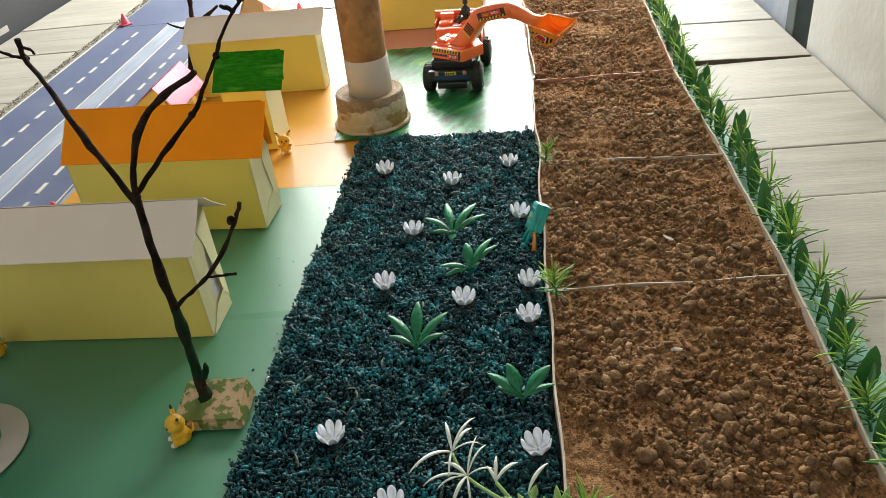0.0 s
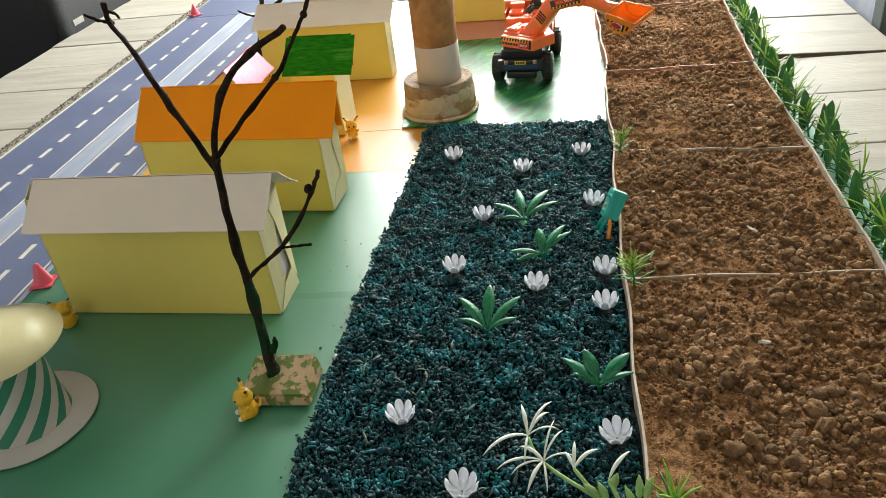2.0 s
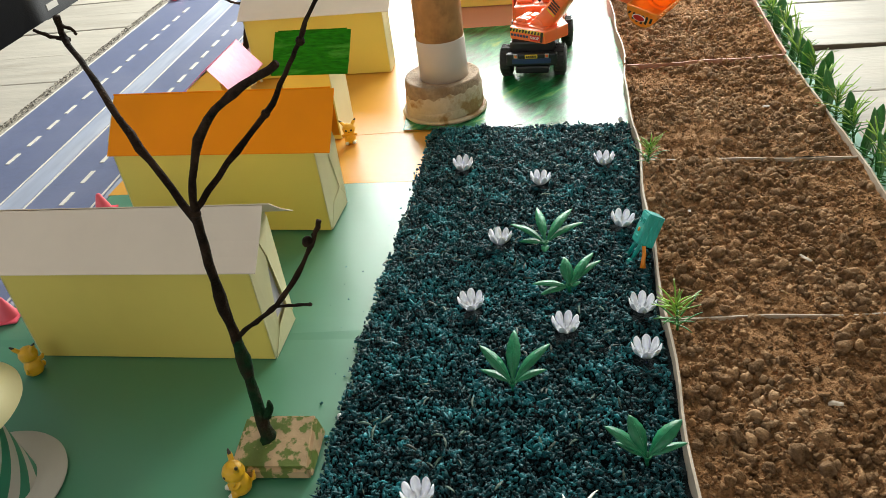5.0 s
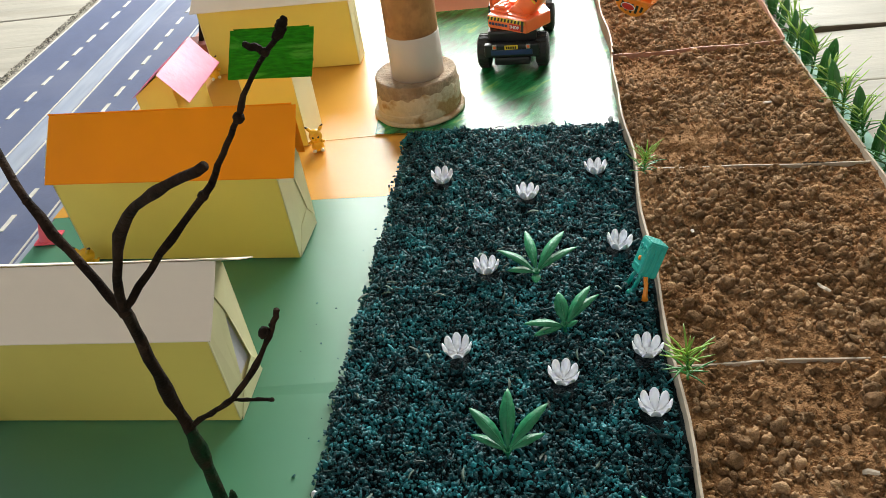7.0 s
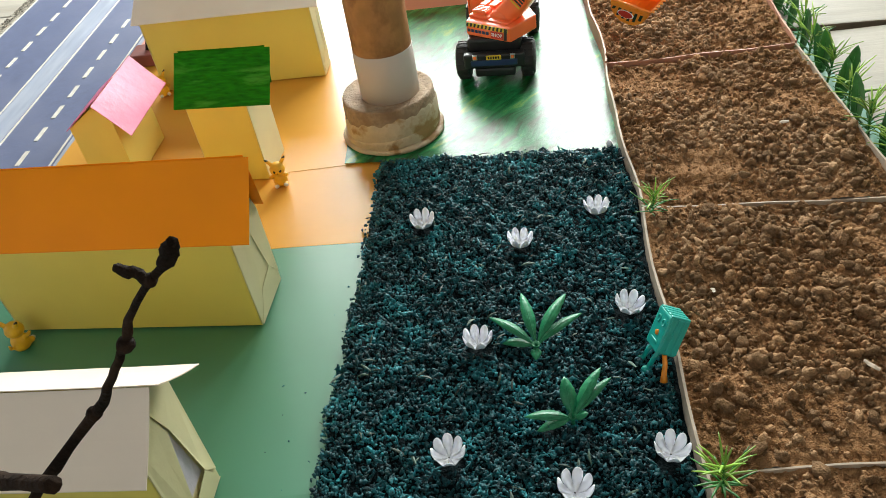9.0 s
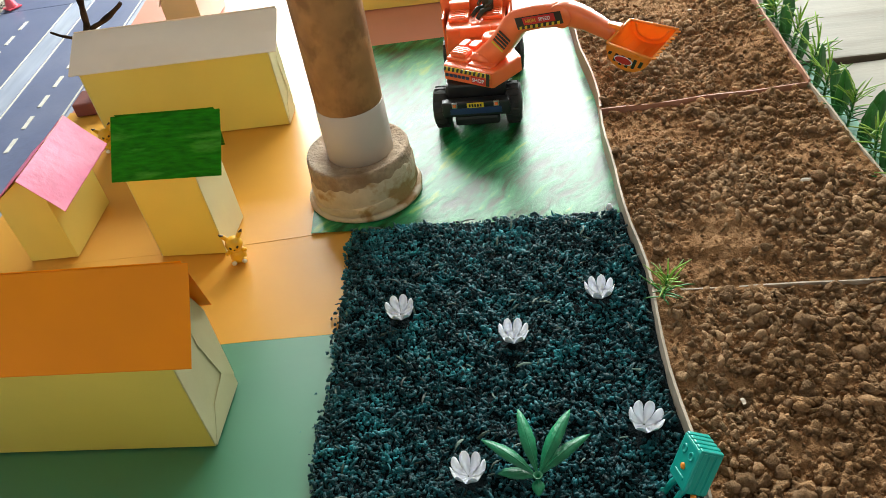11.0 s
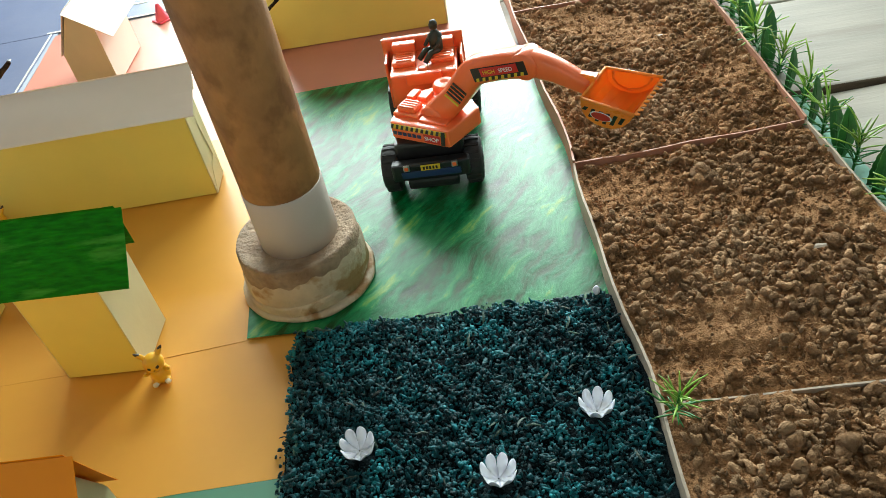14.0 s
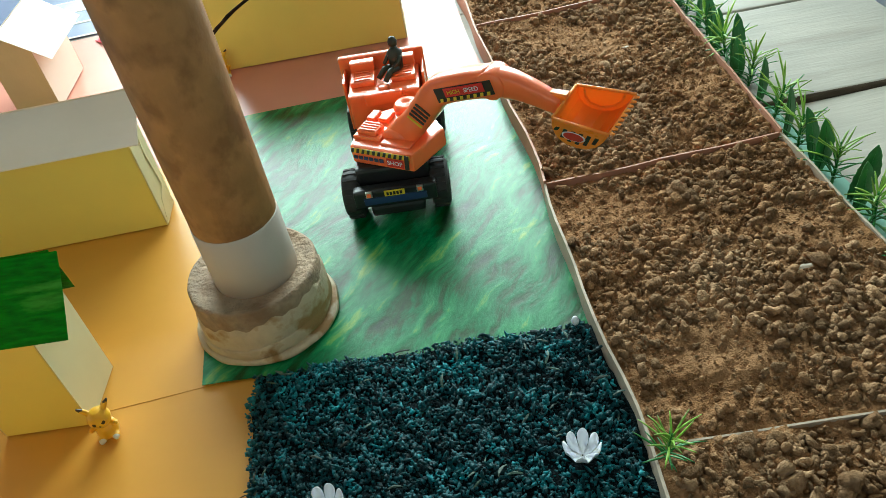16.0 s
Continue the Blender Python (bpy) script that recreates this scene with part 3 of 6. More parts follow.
rng = np.random.RandomState(7)
n = 1900
scatter("pebble_strip", np.stack([rng.uniform(-1.166, -1.147, n), rng.uniform(-1.28, 1.26, n), np.full(n, 0.003)], -1), rng.uniform(0.0009, 0.002, n),
        M_PEBBLE, road, rng, label="row of small grey pebbles")


# ---- soil trays ----
def clod_shapes(count, seed):
    """Lumpy closed shapes of unit size with flattened sides and small pits."""
    rs = np.random.RandomState(seed)
    ball = bmesh.new()
    bmesh.ops.create_icosphere(ball, subdivisions=3, radius=1)
    base = np.array([v.co[:] for v in ball.verts])
    tris = [[v.index for v in f.verts] for f in ball.faces]
    ball.free()
    out = []
    for _ in range(count):
        bumps = np.zeros((len(base), 1))
        for reach, high, many in ((1.7, 0.12, 4), (4.0, 0.075, 6), (9.0, 0.04, 8)):
            bumps += high * sum(np.sin(base @ q + rs.uniform(0, 6)) for q in rs.normal(size=(many, 3)) * reach)[:, None]
        v = base * (1 + bumps + 0.02 * rs.uniform(-1, 1, (len(base), 1)))
        for q in rs.normal(size=(5, 3)):
            q /= np.linalg.norm(q)
            over = np.clip(v @ q - rs.uniform(0.72, 0.95), 0, None)[:, None]
            v = v - over * q * 0.8
        out.append(mesh_of("clod", v * rs.uniform([0.95, 0.85, 0.62], [1.25, 1.05, 0.88]), tris, M_BIGCLOD, True))
    return out


CLODS = clod_shapes(14, 77)
LEFT_Y, LEFT_X = (-1.3, -0.8, -0.6, -0.39, -0.2, -0.1, 0.0, 0.1, 0.2, 0.4, 0.8), (-0.012, -0.015, -0.009, -0.003, 0.003, 0.011, 0.008, 0.012, 0.022, 0.022, 0.026)
RIGHT_Y, RIGHT_X = (-1.3, -0.76, -0.5, -0.18, 0.17, 0.65, 0.8), (0.242, 0.259, 0.276, 0.284, 0.285, 0.312, 0.318)


def left_x(y):
    return lerp(y, LEFT_Y, LEFT_X) + 0.0018 * math.sin(y * 31)


def right_x(y):
    return lerp(y, RIGHT_Y, RIGHT_X)


def rim_wall(tray, pts, height, material, thick=0.0024):
    """A card strip standing along points."""
    bm = bmesh.new()
    rows = []
    for i, (x, y) in enumerate(pts):
        a, b = pts[max(i - 1, 0)], pts[min(i + 1, len(pts) - 1)]
        d = Vector((b[0] - a[0], b[1] - a[1], 0)).normalized()
        s = Vector((-d.y, d.x, 0)) * thick / 2
        h = height + 0.0012 * math.sin(i * 1.7 + x * 90)
        p = Vector((x, y, 0))
        rows.append([bm.verts.new(q) for q in (p - s, p + s, p + s + Vector((0, 0, h)), p - s + Vector((0, 0, h)))])
    for r, q in zip(rows, rows[1:]):
        for j in range(4):
            bm.faces.new((r[j], r[(j + 1) % 4], q[(j + 1) % 4], q[j]))
    bm.faces.new(rows[0])
    bm.faces.new(rows[-1])
    part("rim", bm, material, tray)


def skew(x, y):
    """The strip between the second and third trays stands askew."""
    return y - 0.085 * x * np.exp(-((y + 0.1565) / 0.09) ** 2)


def soil_tray(y0, y1, material, height, seed, dense, coarse=1.0, lean=0.0):
    tray = thing("soil_tray", "shallow card tray filled with dry brown clods" if material is M_TRAY else "terracotta card tray filled with dry brown soil",
                 "planting tray", group="row of soil trays")
    inset = 0.0026
    ys = np.linspace(y0, y1, max(8, int((y1 - y0) / 0.03)))
    rim_wall(tray, [(left_x(y) + inset * 0.5, y) for y in ys], height, material)
    rim_wall(tray, [(right_x(y) - inset * 0.5, y) for y in ys], height, material)
    for y, low in ((y0 + 0.0012, 0.009 if material is M_TRAY else 0.0), (y1 - 0.0012, 0.009 if y1 > 0.1 and material is M_TRAY else 0.0)):
        a, b = left_x(y) + inset, right_x(y) - inset
        rim_wall(tray, [(a + (b - a) * k / 8, float(skew(a + (b - a) * k / 8, y)) + 0.0006 * math.sin(k * 1.3 + y * 40)) for k in range(9)], height - low - (0.0045 if material is M_TRAY or y < y1 - 0.01 else 0.001), material, 0.0018)
    rs = np.random.RandomState(seed)
    nx, ny = 120, max(20, int((y1 - y0) / 0.0024))
    verts, faces = [], []
    gx, gy = np.meshgrid(np.linspace(0, 1, nx + 1), np.linspace(y0 + 0.0004, y1 - 0.0004, ny + 1))
    lx = np.array([left_x(v) + 0.003 for v in gy[:, 0]])[:, None]
    rx = np.array([right_x(v) - 0.003 for v in gy[:, 0]])[:, None]
    px = lx + (rx - lx) * gx
    gy = skew(px, gy)
    level = height - 0.0075
    gz = level + 0.0042 * relief(px, gy, 28, seed) + 0.0024 * relief(px, gy, 110, seed + 1) + 0.0014 * relief(px, gy, 420, seed + 2) + 0.0008 * rs.normal(size=px.shape)
    verts = np.stack([px, gy, gz], -1).reshape(-1, 3)
    for j in range(ny):
        for i in range(nx):
            a = j * (nx + 1) + i
            faces.append((a, a + 1, a + nx + 2, a + nx + 1))
    put("soil", mesh_of("soil", verts, faces, M_SOIL, True), tray, kind="stuff", label="fine dry brown soil")
    area = (y1 - y0) * 0.28
    for size, count, fine, patchy in (((0.0006, 0.0015), int(area * 46000 * dense), False, 0.0), ((0.0013, 0.0028), int(area * 23000 * dense), True, 0.4),
                                      ((0.0028, 0.0052), int(area * 10000 * dense * coarse), True, 0.55), ((0.0048, 0.0084), int(area * 800 * dense * coarse), True, 0.55)):
        u, y = rs.uniform(0.01, 0.99, count * 3), rs.uniform(y0 + 0.006, y1 - 0.006, count * 3)
        x = np.array([left_x(v) + 0.005 for v in y]) + u * np.array([right_x(v) - left_x(v) - 0.01 for v in y])
        y = skew(x, y)
        bare = 1.5 * relief(x, y, 24, seed + 5) + lean * (0.5 - u) * 2.4
        keep = patchy * bare + rs.normal(size=len(x)) * 0.3 < 0.3
        x, y = x[keep][:count], y[keep][:count]
        s = size[0] + (size[1] - size[0]) * rs.uniform(0, 1, len(x)) ** 2.4
        z = level + 0.0042 * relief(x, y, 28, seed) + 0.0024 * relief(x, y, 110, seed + 1) + s * 0.42
        if size[0] < 0.004:
            scatter("loose_soil", np.stack([x, y, z], -1), s, M_CLOD if fine else M_SOIL, tray, rs, (1.15, 0.95, 0.8), 0.45 if not fine else 0.62, fine, label="loose dry clods", smooth=fine)
        else:
            for px_, py_, pz_, ps_ in zip(x, y, z, s):
                put("clod", CLODS[rs.randint(len(CLODS))], tray, pose(px_, py_, pz_, rs.uniform(-40, 40), rs.uniform(-40, 40), rs.uniform(0, 360)) @ Matrix.Scale(ps_, 4))
    return tray


soil_tray(-1.12, -0.496, M_TRAY, 0.031, 11, 1.0, 0.7, 0.6)
soil_tray(-0.4955, -0.157, M_TRAY, 0.031, 12, 1.0)
soil_tray(-0.1565, 0.176, M_TRAY, 0.031, 13, 1.0)
soil_tray(0.1765, 0.580, M_TRAYR, 0.033, 14, 0.9)
soil_tray(0.5805, 0.78, M_TRAYR, 0.031, 15, 0.8)

# ---- pond of dyed sawdust ----
pond = thing("sawdust_pond", "dark teal dyed sawdust spread as a pond", "pond")
PX0, PX1, PY0, PY1 = -0.338, -0.006, -1.12, 0.03


def pond_left(y):
    return np.interp(y, (-1.2, -0.76, -0.53, -0.43, -0.23, 0.0), (-0.338, -0.333, -0.328, -0.325, -0.312, -0.304)) + 0.0018 * np.sin(y * 53) + 0.0014 * np.sin(y * 131 + 1)


def pond_back(x):
    return 0.016 - 0.075 * (x + 0.305) + 0.0022 * np.sin(x * 50)


def pond_z(x, y):
    edge = np.clip(np.minimum(np.minimum(x - pond_left(y), pond_back(x) - y), 0.03) / 0.014, 0, 1)
    return 0.0056 + edge * (0.0062 + 0.0024 * relief(x, y, 30, 31) + 0.0026 * relief(x, y, 170, 32) + 0.0022 * relief(x, y, 420, 33))


nx, ny = 60, 200
gy = np.linspace(PY0, 1, ny + 1)
verts, faces = [], []
for j in range(ny + 1):
    for i in range(nx + 1):
        f = j / ny
        x = PX0 + (PX1 - PX0) * i / nx
        yb = float(pond_back(x)) - 0.002
        y = PY0 + (yb - PY0) * f
        x = float(pond_left(y)) + 0.003 + (left_x(y) - 0.003 - float(pond_left(y))) * i / nx
        verts.append((x, y, float(pond_z(np.array(x), np.array(y)))))
for j in range(ny):
    for i in range(nx):
        a = j * (nx + 1) + i
        faces.append((a, a + 1, a + nx + 2, a + nx + 1))
# bed under the chips, crevice shade painted into its colour
put("bed", mesh_of("bed", verts, faces, M_PONDSHADE, True), pond, kind="stuff")


LOTUS = [(-0.236, -0.713), (-0.207, -0.463), (-0.180, -0.338), (-0.130, -0.191), (-0.239, -0.144), (-0.030, -0.545), (-0.107, -0.502),
         (-0.040, -0.147), (-0.033, -0.739), (-0.026, -0.472), (-0.031, -0.303), (-0.169, -0.80)]


def pond_places(count, rs, spill=0.0):
    y = rs.uniform(PY0, PY1 + 0.005, count * 2)
    x = rs.uniform(PX0 - 0.01, 0.012, count * 2)
    lim = np.array([left_x(v) - 0.004 for v in y])
    keep = (x > pond_left(y) - spill * rs.uniform(0, 1, len(x)) ** 3) & (x < lim) & (y < pond_back(x) + 0.002)
    for a, b in LOTUS:
        keep &= (x - a) ** 2 + (y - b) ** 2 > 0.0125 ** 2
    x, y = x[keep][:count], y[keep][:count]
    return x, y


rs = np.random.RandomState(41)
x, y = pond_places(62000, rs, 0.002)
s = 0.0007 + 0.0016 * rs.uniform(0, 1, len(x)) ** 1.7
scatter("chip_layer", np.stack([x, y, pond_z(x, y) + s * 0.5 + rs.uniform(0, 0.0025, len(x))], -1), s, M_CHIP, pond, rs, (1.3, 0.92, 0.75), 0.65, label="dark teal wood chips")
x, y = pond_places(1500, rs, 0.002)
s = rs.uniform(0.002, 0.0042, len(x))
scatter("shaving_layer", np.stack([x, y, pond_z(x, y) + 0.004 + rs.uniform(0, 0.002, len(x))], -1), s, M_CHIP, pond, rs, (1.6, 0.5, 0.28), 0.25, label="teal curled shavings")
SHAVING = []
for q in range(8):
    rr_ = random.Random(50 + q)
    bend = rr_.uniform(-0.16, 0.16)
    SHAVING.append(mesh_of("shaving", *ribbon([(t - 0.5, bend * (t - 0.5) ** 2 * 2, 0.12 * math.sin(t * 3)) for t in (0, 0.25, 0.5, 0.75, 1)],
                                              [0.03, 0.07, 0.09, 0.07, 0.02], (0, 1, 0), 0.04, rr_.uniform(0.1, 0.6)), M_FLAKE))
x, y = pond_places(280, rs, 0.0)
for px_, py_ in zip(x, y):
    put("shaving", SHAVING[rs.randint(8)], pond, pose(px_, py_, float(pond_z(np.array(px_), np.array(py_))) + 0.0045, rs.uniform(-25, 25), rs.uniform(-25, 25), rs.uniform(0, 360))
        @ Matrix.Scale(rs.uniform(0.006, 0.0165), 4))

# crumbs strayed on to the paper beside the pond, and pale scraps on the soil
n = 34
y = rs.uniform(-1.0, -0.02, n)
x = pond_left(y) - 0.004 - 0.06 * rs.uniform(0, 1, n) ** 2.5
scatter("stray_crumb", np.stack([x, y, np.full(n, 0.0046)], -1), rs.uniform(0.0006, 0.0016, n), M_CHIP, pond, rs, (1.4, 1, 0.6), 0.5, label="dark crumbs strayed from the pond")
for k, (px_, py_, size) in enumerate(((0.205, -0.02, 0.006), (0.10, 0.36, 0.005), (0.155, -0.405, 0.007), (0.2, 0.43, 0.006), (0.05, -0.3, 0.004), (0.12, -0.62, 0.006))):
    bits = ribbon([(-size, 0, 0), (-size * 0.3, 0.0006, 0.0012), (size * 0.4, 0, 0.0008), (size, -0.0008, 0.0014)], [size * 0.3, size * 0.42, size * 0.4, size * 0.25], (0, 1, 0.1), 0.0004, 0.2)
    tagged(put("paper_scrap", mesh_of("paper_scrap", *bits, M_TRAY), at=pose(px_, py_, 0.0285, 5, -6, 70 * k)), "tiny pale paper scrap lying on the soil", "paper scrap", "scraps on the soil")

# ---- flowers and plants on the pond ----
def lotus_thing():
    flower = thing("lotus_flower", "white plastic lotus with eight upright petals on the pond", "flower", group="white lotuses")
    pts = [(0.0003, 0, 0.0004), (0.004, 0, 0.0008), (0.008, 0, 0.0024), (0.0108, 0, 0.0052), (0.0127, 0, 0.0084), (0.0141, 0, 0.0116), (0.0152, 0, 0.0145), (0.0158, 0, 0.0163), (0.0159, 0, 0.0169)]
    petal = mesh_of("petal", *ribbon(pts, [0.0002, 0.00165, 0.0033, 0.0044, 0.0049, 0.0047, 0.0035, 0.0019, 0.0005], (0, 1, 0), 0.0005, 0.12), M_WHITE, True)
    for k in range(8):
        put("petal", petal, flower, pose(0, 0, 0.0, 0, 0, 45 * k))
    put("cup", mesh_of("cup", *lathe([(0.001, -0.0012), (0.005, -0.0006), (0.0082, 0.0019), (0.0088, 0.003), (0.0079, 0.0019), (0.0048, 0.0003), (0.001, -0.0002)], 24), M_WHITE, True), flower)
    put("pin", mesh_of("pin", *lathe([(0.0006, 0.0), (0.0007, 0.0012), (0.0002, 0.0015)], 8), M_WIRE), flower, label="dark wire pin head")
    put("stem", mesh_of("stem", *tube([(0, 0, 0.0005), (0.001, -0.001, -0.01)], [0.0007, 0.0007], 6), M_WIRE), flower)
    return flower


first = lotus_thing()
rnd = random.Random(3)
for k, (x, y) in enumerate(LOTUS):
    z = float(pond_z(np.array(x), np.array(y))) + 0.0048
    m = pose(x, y, z, rnd.uniform(-6, 9), rnd.uniform(-7, 7), rnd.uniform(0, 45))
    flower = first if k == 0 else copy_thing(first, m)
    flower.matrix_basis = m @ Matrix.Scale(0.9, 4)


def leaf_plant(x, y, z, tips, label):
    """A plastic rosette: each leaf arches from the crown to its tip, (x, y, z, half width)."""
    plant = thing("leaf_plant", label, "plant", x, y, z, group="green plants on the pond")
    for tx, ty, tz, wide in tips:
        start, tip = Vector((0, 0, 0.004)), Vector((tx - x, ty - y, tz - z))
        span = (tip - start).length
        flat = Vector((tip.x, tip.y, 0)).normalized()
        bend = start + (tip - start) * 0.42 + Vector((0, 0, 0.24 * span))
        pts = [start * (1 - t) ** 2 + bend * (2 * t * (1 - t)) + tip * t * t for t in [i / 12 for i in range(13)]]
        halves = [wide * (0.16 + 0.04 * t if t < 0.12 else 0.2 + 0.66 * math.sin(math.pi * ((t - 0.12) / 0.88) ** 0.9) ** 1.1) * (0.15 if i == 12 else 1) for i, t in enumerate([i / 12 for i in range(13)])]
        side = Vector((-flat.y, flat.x, 0))
        put("leaf", mesh_of("leaf", *ribbon(pts, halves, side, 0.0005, 0.2, 0.07), M_LEAF, True), plant)
        put("midrib", mesh_of("midrib", *tube(pts[:12], [0.0009 - 0.00006 * i for i in range(12)], 6), M_LEAF, True), plant)
    put("crown_cup", mesh_of("crown_cup", *lathe([(0.0015, -0.002), (0.0022, 0.003), (0.0042, 0.008), (0.0036, 0.0084), (0.001, 0.005)], 12), M_LEAF, True), plant, label="small glossy green cup")
    put("stem", mesh_of("stem", *tube([(0, 0, 0.003), (0.0005, 0, -0.004), (0.001, -0.001, -0.014)], [0.0018, 0.0016, 0.0014], 8), M_LEAF), plant)
    return plant


leaf_plant(-0.1245, -0.346, 0.0155, [(-0.134, -0.289, 0.036, 0.0072), (-0.091, -0.296, 0.037, 0.0075), (-0.078, -0.317, 0.03, 0.0066), (-0.167, -0.309, 0.026, 0.0066),
                                   (-0.158, -0.336, 0.018, 0.0068), (-0.126, -0.362, 0.019, 0.0062)], "glossy green plastic plant with six toothed leaves")
leaf_plant(-0.1, -0.43, 0.0135, [(-0.104, -0.4, 0.038, 0.0085), (-0.071, -0.392, 0.037, 0.0068), (-0.063, -0.399, 0.031, 0.0056), (-0.141, -0.429, 0.023, 0.0068),
                                 (-0.132, -0.44, 0.016, 0.0066), (-0.087, -0.432, 0.026, 0.006)], "glossy green plastic plant with drooping toothed leaves")
leaf_plant(-0.1595, -0.584, 0.017, [(-0.157, -0.538, 0.05, 0.0085), (-0.123, -0.549, 0.041, 0.0072), (-0.191, -0.554, 0.045, 0.0078), (-0.191, -0.569, 0.027, 0.0056),
                                    (-0.127, -0.572, 0.029, 0.0058)], "glossy green plastic plant with upright pointed leaves")
leaf_plant(-0.0445, -0.6705, 0.014, [(-0.058, -0.647, 0.046, 0.0092), (-0.014, -0.65, 0.043, 0.0095), (-0.079, -0.655, 0.041, 0.0078), (-0.07, -0.661, 0.027, 0.0052),
                                     (-0.011, -0.665, 0.031, 0.0052)], "glossy green plastic plant with broad curved leaves")


def lily_spray():
    lily = thing("lily_spray", "ivory spider lily spray with pale green buds", "flower", -0.085, -0.815, 0.019)
    r = random.Random(5)
    heads = [((-0.026, 0.046, 0.034), [(-150, 0.05, 0.75), (-170, 0.04, 0.5), (100, 0.032, 1.2), (62, 0.044, 1.0), (50, 0.036, 0.8), (20, 0.034, 0.55), (-95, 0.03, 0.6)]),
             ((-0.013, 0.028, 0.022), [(-175, 0.046, 0.6), (-160, 0.034, 0.45), (150, 0.028, 0.9), (70, 0.042, 1.2), (55, 0.038, 1.0), (15, 0.03, 0.7), (-110, 0.036, 0.55), (-80, 0.03, 0.4)]),
             ((0.012, 0.022, 0.02), [(80, 0.026, 1.25), (40, 0.03, 1.0), (120, 0.018, 1.2)]),
             ((0.04, 0.012, 0.018), [(50, 0.034, 1.2)])]
    stems = [[(0.07, -0.012, -0.004), (0.03, 0.004, 0.006), (-0.013, 0.028, 0.02), (-0.026, 0.046, 0.032)], [(0.03, 0.004, 0.006), (0.02, 0.014, 0.014), (0.012, 0.022, 0.02)],
             [(0.05, -0.004, 0.002), (0.045, 0.005, 0.01), (0.04, 0.012, 0.018)]]
    for st in stems:
        put("stem", mesh_of("stem", *tube(smoothline(st, 4), [0.0022 - 0.00008 * i for i in range(4 * (len(st) - 1) + 1)], 7), M_BUD, True), lily)
    for base, petals in heads:
        for turn, ln, el in petals:
            a = radians(turn + r.uniform(-6, 6))
            u = Vector((math.cos(a), math.sin(a), 0))
            pts = [Vector(base)]
            for i in range(9):
                pts.append(pts[-1] + (u * math.cos(el) + Vector((0, 0, math.sin(el)))) * ln / 9)
                el -= 0.19
            w = r.uniform(0.0008, 0.0019)
            put("petal", mesh_of("petal", *ribbon(pts, [w * k for k in (0.35, 0.5, 0.7, 0.9, 1, 1, 0.9, 0.7, 0.45, 0.08)], (-u.y, u.x, 0), 0.0005, 0.2), M_PETAL, True), lily)
    for x, y, z, ax in ((0.036, 0.006, 0.008, -20), (0.044, 0.012, 0.014, 10), (0.028, 0.004, 0.012, -35), (0.064, 0.006, 0.012, 0), (0.07, 0.004, 0.014, 18), (0.058, 0.0, 0.006, -24)):
        put("bud", mesh_of("bud", *lathe([(0.0008, -0.007), (0.003, -0.003), (0.0036, 0.003), (0.0026, 0.009), (0.0005, 0.015)], 10, 0.05, 4), M_BUD, True), lily, pose(x, y, z, r.uniform(-30, 10), ax, 0))
    return lily


lily_spray()
egg = tagged(put("white_bead", mesh_of("white_bead", *lathe([(0.0005, 0), (0.0028, 0.002), (0.0034, 0.005), (0.0024, 0.0085), (0.0004, 0.0105)], 14), M_WHITE, True),
                 at=pose(-0.326, -0.613, 0.004)), "small white oval bead at the pond edge", "bead")
tagged(put("white_bead", mesh_of("white_bead", *lathe([(0.0004, 0), (0.003, 0.0015), (0.0038, 0.005), (0.002, 0.009), (0.0004, 0.01)], 14), M_WHITE, True),
           at=pose(-0.005, -0.013, 0.014)), "small clear white bead at the pond corner", "bead")


def grass_tuft(label, seed, yellow=0.5):
    tuft = thing("grass_tuft", label, "plant", group="plastic grass tufts")
    r = random.Random(seed)
    green, lime = [], []
    for k in range(34):
        h = 0.004 + 0.03 * (k / 34)
        a = k * 2.4 + r.uniform(-0.3, 0.3)
        u = Vector((math.cos(a), math.sin(a), 0))
        el, ln = r.uniform(0.1, 0.75) + 0.55 * (k / 34), r.uniform(0.016, 0.032)
        pts = [Vector((0, 0, h))]
        for i in range(4):
            pts.append(pts[-1] + (u * math.cos(el) + Vector((0, 0, math.sin(el)))) * ln / 4)
            el -= r.uniform(-0.05, 0.26)
        rb = ribbon(pts, [0.0005, 0.0008, 0.0009, 0.0007, 0.0002], (-u.y, u.x, 0), 0.0005, 0.15)
        (lime if k > 34 * (1 - yellow) else green).append(rb)
    put("stem", mesh_of("stem", *tube([(0, 0, -0.006), (0.0005, 0, 0.015), (0, 0.0005, 0.036)], [0.0013, 0.0012, 0.0007], 6), M_TUFT), tuft)
    put("foliage", mesh_of("foliage", *joined(*green), M_TUFT, True), tuft)
    put("tip_foliage", mesh_of("tip_foliage", *joined(*lime), M_TUFTY, True), tuft, label="yellow-green blade tips")
    return tuft


lime_tuft = grass_tuft("yellow-green plastic grass tuft beside a soil tray", 21, 0.62)
lime_tuft.matrix_basis = pose(0.004, -0.5115, 0.024, 0, -6, 20) @ Matrix.Scale(1.08, 4)
copy_thing(lime_tuft, pose(0.016, -0.172, 0.024, 4, -3, 130)).matrix_basis = pose(0.016, -0.172, 0.024, 4, -3, 130) @ Matrix.Scale(0.95, 4)
copy_thing(lime_tuft, pose(0.002, -0.835, 0.024, -3, 6, 250))


